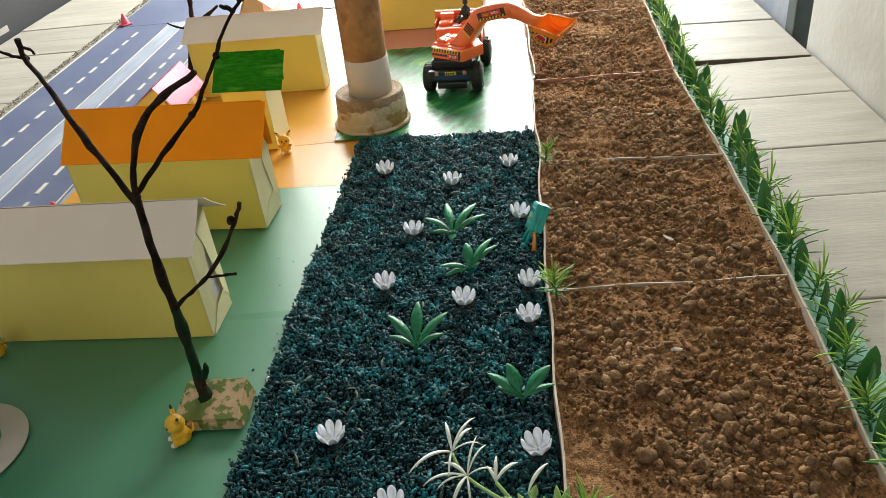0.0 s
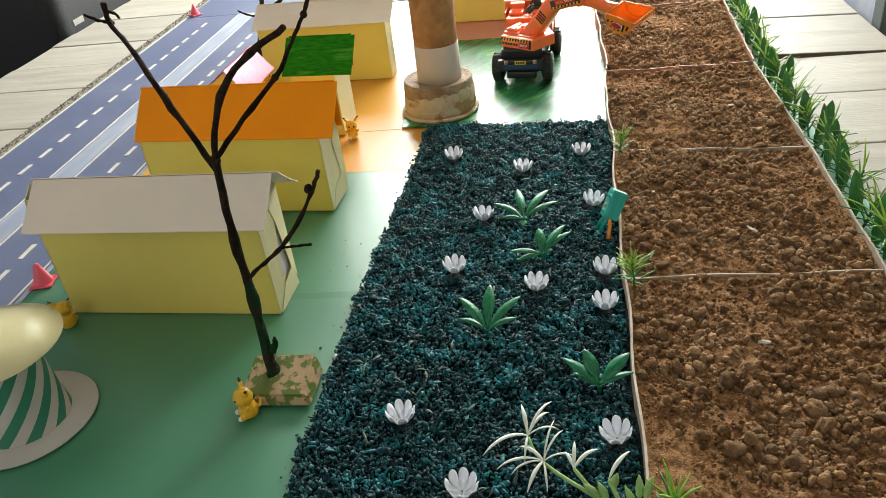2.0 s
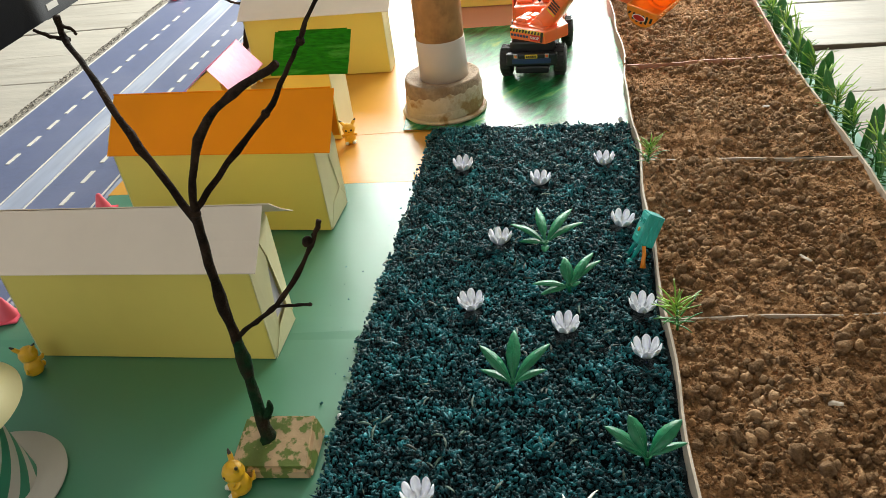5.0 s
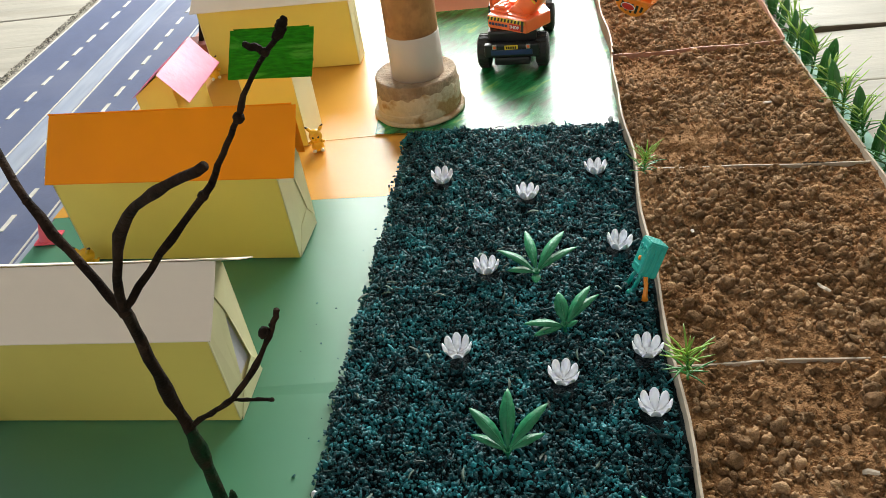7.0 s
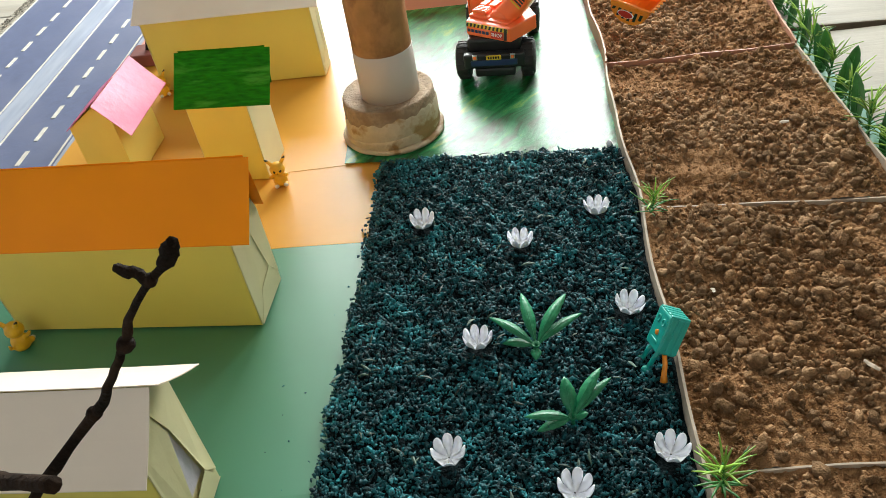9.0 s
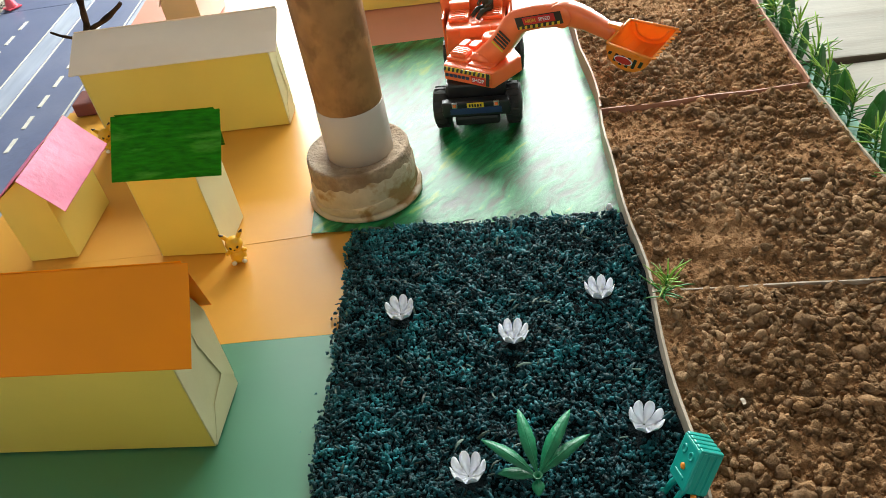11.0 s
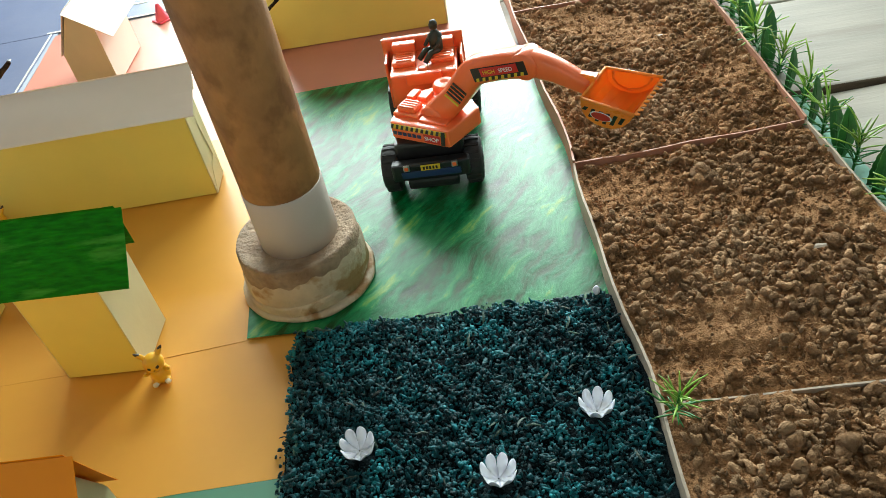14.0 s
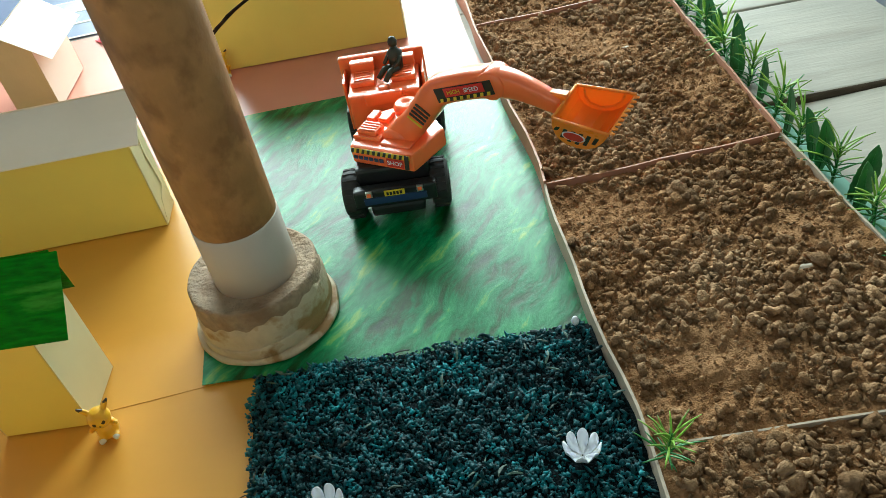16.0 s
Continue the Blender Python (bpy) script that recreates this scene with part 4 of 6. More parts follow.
# ---- hedge along the trays ----
def broad_leaf(seed, label):
    plant = thing("broad_leaf", label, "plant", group="hedge of plastic leaves")
    r = random.Random(seed)
    pts, halves = [], []
    for i in range(15):
        t = i / 14
        pts.append((0.002 * math.sin(t * 3), 0.006 * t * t, 0.002 + 0.066 * t))
        halves.append(0.0092 * (0.14 + math.sin(math.pi * min(1, 0.88 * t + 0.1)) ** 0.9) * (0.25 if i == 14 else 1))
    put("blade", mesh_of("blade", *ribbon(pts, halves, (1, 0.0, 0), 0.0008, 0.14, 0.09), M_BROAD, True), plant)
    put("midrib", mesh_of("midrib", *tube([(p[0], p[1] - 0.0006, p[2]) for p in pts[:13]], [0.001 - 0.00006 * i for i in range(13)], 5), M_BROAD, True), plant)
    put("stem", mesh_of("stem", *tube([(0, 0, 0.0), (0, 0, 0.006)], [0.0012, 0.001], 6), M_BROAD), plant)
    return plant


sheet("paper_strip", 0.262, 0.325, -1.12, 0.75, 0.0008, M_STRIP, "mint green paper strip under the leaf hedge", 0.0004, 9, (4, 30))
bl = broad_leaf(1, "dark green fabric leaf standing beside the soil tray")
gt = grass_tuft("dark green plastic grass tuft in the hedge", 33, 0.55)
rnd = random.Random(12)
yy, k, used = -1.05, 0, [False, False]
while yy < 0.73:
    x = right_x(yy) + 0.016 + rnd.uniform(-0.003, 0.004)
    for kind_ob, slot, dx, dy in ((gt, 0, 0.004, 0.0), (bl, 1, 0.001, 0.028)):
        sc = rnd.uniform(0.8, 1.05) if slot else rnd.uniform(1.2, 1.55)
        m = pose(x + dx, yy + dy + rnd.uniform(-0.006, 0.006), 0.003, rnd.uniform(-14, 8), rnd.uniform(-4, 16), rnd.uniform(-15, 40) if slot else rnd.uniform(0, 360))
        ob = kind_ob if not used[slot] else copy_thing(kind_ob, m)
        used[slot] = True
        ob.matrix_basis = m @ Matrix.Scale(sc, 4)
    k += 1
    if rnd.random() < 0.3:
        m = pose(x + 0.006, yy + 0.044, 0.003, rnd.uniform(-20, 8), rnd.uniform(-4, 20), rnd.uniform(-30, 30))
        copy_thing(bl, m).matrix_basis = m @ Matrix.Scale(rnd.uniform(0.8, 1.1), 4)
    yy += 0.066 + rnd.uniform(-0.008, 0.01)


# ---- card houses ----
def card_house(label, x, y, rz, length, depth, wall, ridge, eave, ends, roof_mat, wall_mat=None, gable_mat=None, ridge_shift=0.0, thick=0.0011, curl=0.012, back=0.03, back_tip=None, paper_flaps=True, torn=False):
    """A folded card house: x along the ridge, its front facing -y. ends: overhang at either end; eave: (reach, z) of the front edge."""
    wall_mat, gable_mat = wall_mat or M_YELLOWP, gable_mat or M_YELLOWG
    house = thing("card_house", label, "model house", x, y, 0.0042, rz, "card model houses")
    hl, hd, t = length / 2, depth / 2, 0.0012
    rear = wall - back
    slope = (hd + ridge_shift) / (eave[0] + hd + ridge_shift)
    wall = max(wall, ridge - (ridge - eave[1]) * slope - 0.0015)
    part("front_wall", block(-hl, hl, -hd, -hd + t, 0, wall), wall_mat, house)
    part("back_wall", block(-hl, hl, hd - t, hd, 0, rear), wall_mat, house)
    for s in (-1, 1):
        out = [(-hd, 0), (hd, 0), (hd, rear), (ridge_shift, ridge - 0.003), (-hd, wall)]
        part("gable_wall", moved(prism(out, t, 0), Matrix.Translation((s * (hl - t / 2 + 0.0002), 0, 0))), gable_mat, house)
        e = s * (hl + 0.0004)
        mid, top = hd * 0.12, min(wall, rear) * 0.98
        flaps = [[(-hd, 0.002), (-hd, wall * 0.98), (ridge_shift, ridge - 0.012), (mid - 0.002, wall * 0.66), (-hd * 0.3, 0.046), (-hd * 0.45, 0.012)],
                 [(hd, 0.012), (hd, top), (ridge_shift + 0.001, ridge - 0.01), (mid, wall * 0.66), (hd * 0.5, 0.034)],
                 [(-hd * 0.97, 0.0), (hd * 0.97, 0.0), (hd * 0.5, 0.036), (-hd * 0.32, 0.03)]]
        for i, f in enumerate(flaps if paper_flaps else []):
            bm = prism(f, 0.0004, 0)
            for v in bm.verts:
                inner = abs(v.co.y) < hd * 0.6 and 0.008 < v.co.z < ridge - 0.02
                v.co.x += e + s * (0.0003 + (0.0005 if torn else 0.0002) * i + ((0.003 if torn else 0.0003) if inner else 0.0))
            part("paper_flap", bm, gable_mat, house)
        if torn:
            slot = prism([(-hd * 0.3, 0.034), (hd * 0.5, 0.034), (mid, wall * 0.68), (mid - 0.004, wall * 0.6)], 0.0003, 0)
            part("inner_paper", moved(slot, Matrix.Translation((e + s * 0.0002, 0, 0))), M_LILAC, house, "pale lilac paper behind the folded flaps")
    er, ez = eave
    a, b = -hl - ends[0], hl + ends[1]
    drop = 2.2 * (ridge - ez) / max(er + hd, 0.01)
    n = 12
    for s in (-1, 1):
        verts, faces = [], []
        for layer in (0, 1):
            for j in range(5):
                f = j / 4
                for i in range(n + 1):
                    g = i / n
                    reach, low = (er + hd, ez) if s < 0 else (hd + 0.004, rear - 0.004)
                    yy = s * (f * reach) + ridge_shift * (1 - f)
                    zz = ridge - (ridge - low) * f + 0.0018 * math.sin(f * 3.14) * math.sin(g * 5)
                    if s > 0:
                        zz += 0.002 + curl * 0.25 * max(0, (g - 0.9) / 0.1) ** 2
                    ext = curl if (s > 0 and i == n) else 0
                    tip = b if s < 0 else hl + (ends[1] * (0.75 - 0.45 * f) if back_tip is None else back_tip)
                    start = a if s < 0 else -hl - ends[0] * (0.6 - 0.45 * f)
                    verts.append((start + (tip - start) * g + ext * (1 - f), yy, zz + layer * thick))
        m = 5 * (n + 1)
        for j in range(4):
            for i in range(n):
                c = j * (n + 1) + i
                faces += [(c, c + n + 1, c + n + 2, c + 1), (m + c, m + c + 1, m + c + n + 2, m + c + n + 1)]
        rim = list(range(n + 1)) + [j * (n + 1) + n for j in range(1, 5)] + [4 * (n + 1) + i for i in range(n - 1, -1, -1)] + [j * (n + 1) for j in range(3, 0, -1)]
        for p, q in zip(rim, rim[1:] + rim[:1]):
            faces.append((p, q, m + q, m + p))
        bmr = bmesh.new()
        tmp = mesh_of("roof_panel", verts, faces, roof_mat)
        bmr.from_mesh(tmp)
        bpy.data.meshes.remove(tmp)
        part("roof_panel", bmr, roof_mat, house, smooth=False)
    return house


card_house("long yellow card house with an off-white card roof", -0.5569, -0.4823, -2.63, 0.2821, 0.069, 0.144, 0.1816, (0.0333, 0.1388), (-0.007, 0.0249), M_ROOFW, curl=0.002, ridge_shift=-0.0161, back=0.0, back_tip=0.03, torn=True)
card_house("long yellow card house with a bright orange roof", -0.5488, -0.2214, -4.9, 0.2848, 0.0745, 0.134, 0.1841, (0.0155, 0.1244), (-0.0027, 0.0273), M_ROOFO, curl=0.002, ridge_shift=0.0048)
card_house("small yellow card house with a brushed green roof", -0.4903, 0.0456, -6.2, 0.0823, 0.0684, 0.116, 0.1666, (0.0045, 0.1139), (0.0134, 0.0329), M_ROOFG, curl=0.002, ridge_shift=0.0109, back=0.01, paper_flaps=False)
card_house("long yellow card house with a plain off-white roof", -0.5496, 0.3199, -2.2, 0.2736, 0.0484, 0.122, 0.1577, (0.0186, 0.1224), (0.0048, 0.0177), M_ROOFW, curl=0.003, ridge_shift=0.0164, back=0.0)
card_house("small yellow card house with a glossy pink roof", -0.6763, 0.0924, 88, 0.1105, 0.0615, 0.102, 0.1301, (0.0314, 0.0837), (0.0223, 0.0075), M_ROOFP, curl=0.0, gable_mat=M_YELLOWP, ridge_shift=-0.0258, back=0.012, paper_flaps=False)
# long walls take the roof's off-white, so window glare sits in their colour
card_house("small tan card house with a bright white roof and walls whitened as if in glare", -0.646, 0.725, 86, 0.13, 0.066, 0.092, 0.130, (0.03, 0.084), (0.014, 0.01), M_ROOFW, M_ROOFW, M_TAN, curl=0.0, paper_flaps=False)
card_house("long yellow card house at the far end", -0.213, 0.70, -4, 0.285, 0.09, 0.14, 0.18, (0.02, 0.15), (0.01, 0.01), M_ROOFW, curl=0.0)


# ---- round pillar of card tube ----
pillar = thing("card_pillar", "stained cardboard tube standing in a round clay-coated base", "pillar", -0.2885, 0.1, 0.0056)
put("tube", mesh_of("tube", *lathe([(0.0385, 0.122), (0.0392, 0.13), (0.039, 0.25), (0.0392, 0.4), (0.039, 0.62)], 56, 0.004, 1), M_TUBE, True), pillar, Matrix.Translation((0.004, 0, 0)))
put("paper_sleeve", mesh_of("paper_sleeve", *lathe([(0.0402, 0.055), (0.0402, 0.09), (0.04, 0.126), (0.0393, 0.127)], 56, 0.002, 2), M_SLEEVE, True), pillar, Matrix.Translation((0.004, 0, 0)), label="grey-white paper sleeve")
drum = put("drum", mesh_of("drum", *lathe([(0.0632, 0.0), (0.0642, 0.02), (0.0636, 0.05), (0.063, 0.0595), (0.0618, 0.0622), (0.0595, 0.0628), (0.055, 0.0605), (0.047, 0.0598), (0.03, 0.06)], 96, 0.006, 3), M_CLAY, True), pillar)
verts, faces = [], []
for i, (r_, f_) in enumerate(((0.0642, 0.0), (0.0655, 0.15), (0.0657, 0.6), (0.0654, 0.92), (0.0638, 1.0))):
    for k in range(120):
        a = 2 * math.pi * k / 120
        top = 0.04 + 0.009 * math.sin(a * 1.0 + 2.2) + 0.0022 * math.sin(a * 9 + 1) + 0.0016 * math.sin(a * 23)
        s_ = 1 + 0.006 * (math.sin(3 * a + 1.5) + 0.5 * math.sin(7 * a))
        verts.append((r_ * s_ * math.cos(a), r_ * s_ * math.sin(a), 0.003 + (top - 0.003) * f_))
for i in range(4):
    faces += [(i * 120 + k, i * 120 + (k + 1) % 120, (i + 1) * 120 + (k + 1) % 120, (i + 1) * 120 + k) for k in range(120)]
put("pale_band", mesh_of("pale_band", verts, faces, M_CLAYP, True), drum, label="paler chipped clay band")
put("lower_wrap", mesh_of("lower_wrap", *lathe([(0.0655, 0.004), (0.0672, 0.006), (0.0671, 0.017), (0.0663, 0.0185), (0.06, 0.018)], 96, 0.005, 8), M_CLAYP, True), drum,
    pose(0, 0, 0.001, 0, -5, 0), label="pale wrapped paper band")
put("foot_plate", mesh_of("foot_plate", *lathe([(0.0702, 0.0), (0.0722, 0.0022), (0.0708, 0.0058), (0.066, 0.0062)], 96, 0.011, 5), M_CLAYP, True), pillar, label="wavy card foot disc")


# ---- bare branch trees ----
def limb(tree, name, pts, radii, material, seed, steps=4):
    line = smoothline(pts, steps)
    r = random.Random(seed)
    full = [lerp(i / (len(line) - 1) * (len(pts) - 1), range(len(pts)), radii) for i in range(len(line))]
    full = [q * (1.28 if 0 < i < len(full) - 1 and r.random() < 0.22 else 1.0) for i, q in enumerate(full)]
    line = [p + Vector((r.uniform(-1, 1), r.uniform(-1, 1), r.uniform(-1, 1))) * 0.0006 * (0 < i < len(line) - 1) for i, p in enumerate(line)]
    return put(name, mesh_of(name, *tube(line, full, 9, 0.12, seed), material, True), tree)


def knot(tree, at, size, seed):
    me = mesh_of("knot", *lathe([(size * 0.5, -size * 0.8), (size, -size * 0.3), (size * 1.05, size * 0.4), (size * 0.5, size)], 9, 0.08, seed), M_BARK, True)
    put("knot", me, tree, Matrix.Translation(at))


def camo_block(tree, x0, x1, y0, y1, z1, material, inset=0.012):
    bm = block(x0, x1, y0, y1, 0, z1)
    for v in bm.verts:
        if v.co.z > z1 / 2:
            front = v.co.y < (y0 + y1) / 2
            v.co.x += inset * (0.75 if v.co.x < (x0 + x1) / 2 else -0.35) * (0.5 if front else 1.0)
            v.co.y += inset * (0.1 if front else -0.3)
            v.co.z *= 0.5 if front else 1.0
    bmesh.ops.bevel(bm, geom=list(bm.edges), offset=0.003, segments=2, affect="EDGES")
    part("block_base", bm, material, tree, "camouflage-painted foam block")


tree = thing("branch_tree", "bare dark branch planted in a mottled foam block", "tree", 0, 0, 0.0042)
camo_block(tree, -0.417, -0.337, -0.684, -0.626, 0.0275, M_CAMO)
limb(tree, "trunk", [(-0.386, -0.652, 0.018), (-0.387, -0.649, 0.045), (-0.389, -0.643, 0.09), (-0.39, -0.641, 0.136)], [0.008, 0.0058, 0.0048, 0.0048], M_MOSS, 1)
limb(tree, "trunk", [(-0.39, -0.641, 0.134), (-0.386, -0.65, 0.19), (-0.374, -0.668, 0.262), (-0.366, -0.68, 0.29)], [0.0044, 0.0038, 0.0036, 0.0037], M_BARK, 2)
limb(tree, "branch", [(-0.372, -0.67, 0.27), (-0.395, -0.657, 0.305), (-0.42, -0.641, 0.342), (-0.458, -0.598, 0.365), (-0.491, -0.56, 0.378), (-0.4905, -0.56, 0.396)], [0.0032, 0.0027, 0.0026, 0.0023, 0.0024, 0.0028], M_BARK, 3)
limb(tree, "twig", [(-0.491, -0.56, 0.378), (-0.502, -0.56, 0.3805), (-0.5135, -0.56, 0.387)], [0.0015, 0.0013, 0.0014], M_BARK, 4)
limb(tree, "twig", [(-0.4905, -0.56, 0.388), (-0.483, -0.561, 0.386), (-0.479, -0.561, 0.381)], [0.0016, 0.0013, 0.0011], M_BARK, 10)
limb(tree, "branch", [(-0.366, -0.68, 0.286), (-0.358, -0.684, 0.315), (-0.338, -0.688, 0.353), (-0.3, -0.712, 0.385), (-0.264, -0.73, 0.407)], [0.0030, 0.0026, 0.0030, 0.0024, 0.0023], M_BARK, 5)
limb(tree, "branch", [(-0.366, -0.68, 0.288), (-0.338, -0.668, 0.317), (-0.306, -0.658, 0.347), (-0.283, -0.668, 0.378), (-0.267, -0.673, 0.4), (-0.251, -0.682, 0.424), (-0.2295, -0.6898, 0.4465)],
     [0.0024, 0.0022, 0.0022, 0.0016, 0.0015, 0.0011, 0.0013], M_BARK, 6)
limb(tree, "branch", [(-0.389, -0.641, 0.138), (-0.362, -0.65, 0.162), (-0.338, -0.657, 0.184), (-0.313, -0.657, 0.215), (-0.295, -0.656, 0.245), (-0.288, -0.655, 0.26)],
     [0.0021, 0.0018, 0.0020, 0.0018, 0.0018, 0.0019], M_BARK, 7)
limb(tree, "twig", [(-0.338, -0.657, 0.183), (-0.322, -0.661, 0.187), (-0.307, -0.665, 0.19)], [0.0013, 0.0011, 0.0014], M_BARK, 8)
limb(tree, "twig", [(-0.381, -0.65, 0.05), (-0.376, -0.65, 0.062), (-0.375, -0.649, 0.07)], [0.004, 0.003, 0.0012], M_MOSS, 9)
for i, (p, s) in enumerate([((-0.39, -0.641, 0.136), 0.0072), ((-0.266, -0.675, 0.4), 0.0062), ((-0.306, -0.658, 0.347), 0.0064), ((-0.42, -0.641, 0.342), 0.0054),
                            ((-0.366, -0.68, 0.286), 0.0078), ((-0.2402, -0.6868, 0.436), 0.0044), ((-0.294, -0.656, 0.248), 0.0042),
                            ((-0.307, -0.665, 0.19), 0.0034), ((-0.489, -0.559, 0.377), 0.0044)]):
    knot(tree, p, s * 0.48, i)
limb(tree, "twig", [(-0.2335, -0.6885, 0.4425), (-0.2295, -0.6895, 0.4475), (-0.2275, -0.69, 0.451)], [0.0018, 0.0021, 0.0016], M_BARK, 15)
limb(tree, "twig", [(-0.2402, -0.6868, 0.436), (-0.246, -0.685, 0.4385), (-0.2495, -0.684, 0.4395)], [0.0016, 0.0018, 0.0013], M_BARK, 16)
put("dry_bud", mesh_of("dry_bud", *lathe([(0.0008, -0.006), (0.0036, -0.002), (0.0038, 0.003), (0.001, 0.007)], 8, 0.1, 2), M_BARK, True), tree, pose(-0.3, -0.657, 0.243, 20, 30, 0))

for ob in tree.children:
    if ob.name.split(".")[0] != "block_base":
        ob.matrix_basis = Matrix.Translation((0.0025, 0, -0.0042)) @ ob.matrix_basis

tree2 = thing("branch_tree", "bare dark branch in a dark red block by the road", "tree", -0.748, 0.425, 0.004)
part("block_base", block(-0.03, 0.03, -0.025, 0.025, 0, 0.022, 0.003), M_REDBLOCK, tree2, "dark red block")
limb(tree2, "trunk", [(0, 0, 0.018), (0.012, 0.012, 0.07), (0.026, 0.028, 0.13), (0.033, 0.03, 0.18), (0.05, 0.03, 0.25)], [0.0062, 0.0055, 0.005, 0.0042, 0.0036], M_BARK, 11)
limb(tree2, "branch", [(0.024, 0.026, 0.118), (0.055, 0.03, 0.13), (0.09, 0.03, 0.152)], [0.0042, 0.0036, 0.003], M_BARK, 12)
limb(tree2, "branch", [(0.024, 0.026, 0.112), (-0.003, 0.015, 0.115), (-0.028, 0.015, 0.128)], [0.003, 0.0022, 0.0016], M_BARK, 13)
limb(tree2, "branch", [(0.033, 0.03, 0.17), (0.012, 0.035, 0.21), (0.004, 0.04, 0.26)], [0.0045, 0.0036, 0.003], M_BARK, 14)
tree3 = thing("branch_tree", "bare dark branch in a mottled block near the pillar", "tree", -0.365, 0.5, 0.003)
camo_block(tree3, -0.026, 0.026, -0.03, 0.03, 0.028, M_CAMO, 0.006)
limb(tree3, "trunk", [(0, 0, 0.02), (0.018, 0.0, 0.08), (0.034, 0.0, 0.13)], [0.0045, 0.0036, 0.003], M_BARK, 21)
limb(tree3, "branch", [(0.033, 0, 0.126), (0.036, 0.0, 0.16), (0.032, 0.005, 0.21)], [0.0026, 0.002, 0.0016], M_BARK, 22)
limb(tree3, "branch", [(0.033, 0, 0.128), (0.065, 0.0, 0.15), (0.108, 0.005, 0.172)], [0.0026, 0.0022, 0.0018], M_BARK, 23)


# ---- striped round tower ----
tower = thing("striped_tower", "round green and white striped tower with a cream cone cap", "model tower", -0.65, -0.70, 0.0052)
put("foot_disc", mesh_of("foot_disc", *lathe([(0.0735, 0.0), (0.074, 0.0012), (0.0735, 0.0024), (0.04, 0.0024)], 64, 0.002, 4), M_GREY, True), tower, label="flat grey card disc")
N, H, R = 72, 0.1, 0.0415
verts, faces, which = [], [], []
rows = 24
for i in range(rows + 1):
    for k in range(N):
        a, r_ = 2 * math.pi * k / N + 2.1 * i / rows, R + 0.005 - 0.009 * (i / rows) ** 0.8
        verts.append((r_ * math.cos(a), r_ * math.sin(a), 0.0024 + H * i / rows))
for i in range(rows):
    for k in range(N):
        faces.append((i * N + k, i * N + (k + 1) % N, (i + 1) * N + (k + 1) % N, (i + 1) * N + k))
        which.append(1 if (k // 4) % 2 else 0)
put("striped_wall", mesh_of("striped_wall", verts, faces, [M_GREY, M_STRIPEG], True, which), tower)
put("cone_cap", mesh_of("cone_cap", *lathe([(0.0715, 0.0995), (0.0722, 0.1005), (0.037, 0.115), (0.002, 0.128)], 72, 0.003, 3), M_CREAM, True), tower, label="cream card cone cap")
put("cap_seam", mesh_of("cap_seam", *ribbon([(0.003, -0.002, 0.1285), (0.02, -0.03, 0.1158), (0.039, -0.058, 0.1022)], [0.001, 0.003, 0.004], (0.83, 0.55, 0), 0.0008), M_CREAM), tower)


# ---- small toys ----
def figurine_mesh():
    """A sitting toy animal fused into one closed skin, with dark ear tips and pale paws."""
    bits = [lathe([(0.004, 0.0), (0.0095, 0.001), (0.0108, 0.006), (0.0098, 0.013), (0.007, 0.0185), (0.002, 0.02)], 20)]
    head_v, head_f = lathe([(0.001, 0.0), (0.0066, 0.0016), (0.0106, 0.0065), (0.0112, 0.0108), (0.009, 0.0165), (0.0045, 0.0198), (0.0008, 0.0204)], 20)
    bits.append(([(x, y - 0.002, z + 0.0165) for x, y, z in head_v], head_f))
    for s in (-1, 1):
        bits.append(tube([(s * 0.005, 0, 0.031), (s * 0.0105, 0.001, 0.0385), (s * 0.0145, 0.001, 0.0435)], [0.003, 0.0028, 0.0009], 8))
        bits.append(tube([(s * 0.0075, -0.002, 0.0165), (s * 0.0115, -0.006, 0.0165), (s * 0.012, -0.009, 0.019)], [0.003, 0.0027, 0.0018], 8))
        bits.append(tube([(s * 0.0055, -0.004, 0.0038), (s * 0.0065, -0.0105, 0.0036), (s * 0.0068, -0.0145, 0.0042)], [0.0038, 0.0038, 0.002], 8))
    bits.append(tube([(0, 0.007, 0.006), (0.003, 0.0135, 0.01), (0.0, 0.0155, 0.017)], [0.0022, 0.0022, 0.0012], 6))
    tmp = new("tmp_skin", mesh_of("tmp_skin", *joined(*bits), M_TOYY))
    fuse = tmp.modifiers.new("fuse", "REMESH")
    fuse.mode, fuse.voxel_size, fuse.use_smooth_shade = "VOXEL", 0.0009, True
    graph = bpy.context.evaluated_depsgraph_get()
    me = bpy.data.meshes.new_from_object(tmp.evaluated_get(graph))
    bpy.data.objects.remove(tmp)
    me.name = "toy_figurine"
    me.materials.clear()
    for m in (M_TOYY, M_TIP, M_PAW):
        me.materials.append(m)
    for p in me.polygons:
        c = p.center
        eye = min((c.x - 0.0042) ** 2, (c.x + 0.0042) ** 2) + (c.z - 0.0275) ** 2 < 0.0017 ** 2 and c.y < -0.008
        nose = c.x ** 2 + (c.z - 0.0245) ** 2 < 0.0009 ** 2 and c.y < -0.008
        p.material_index = 1 if c.z > 0.0405 or eye or nose else 2 if (c.z < 0.0085 and c.y < -0.0115) else 0
        p.use_smooth = True
    return me


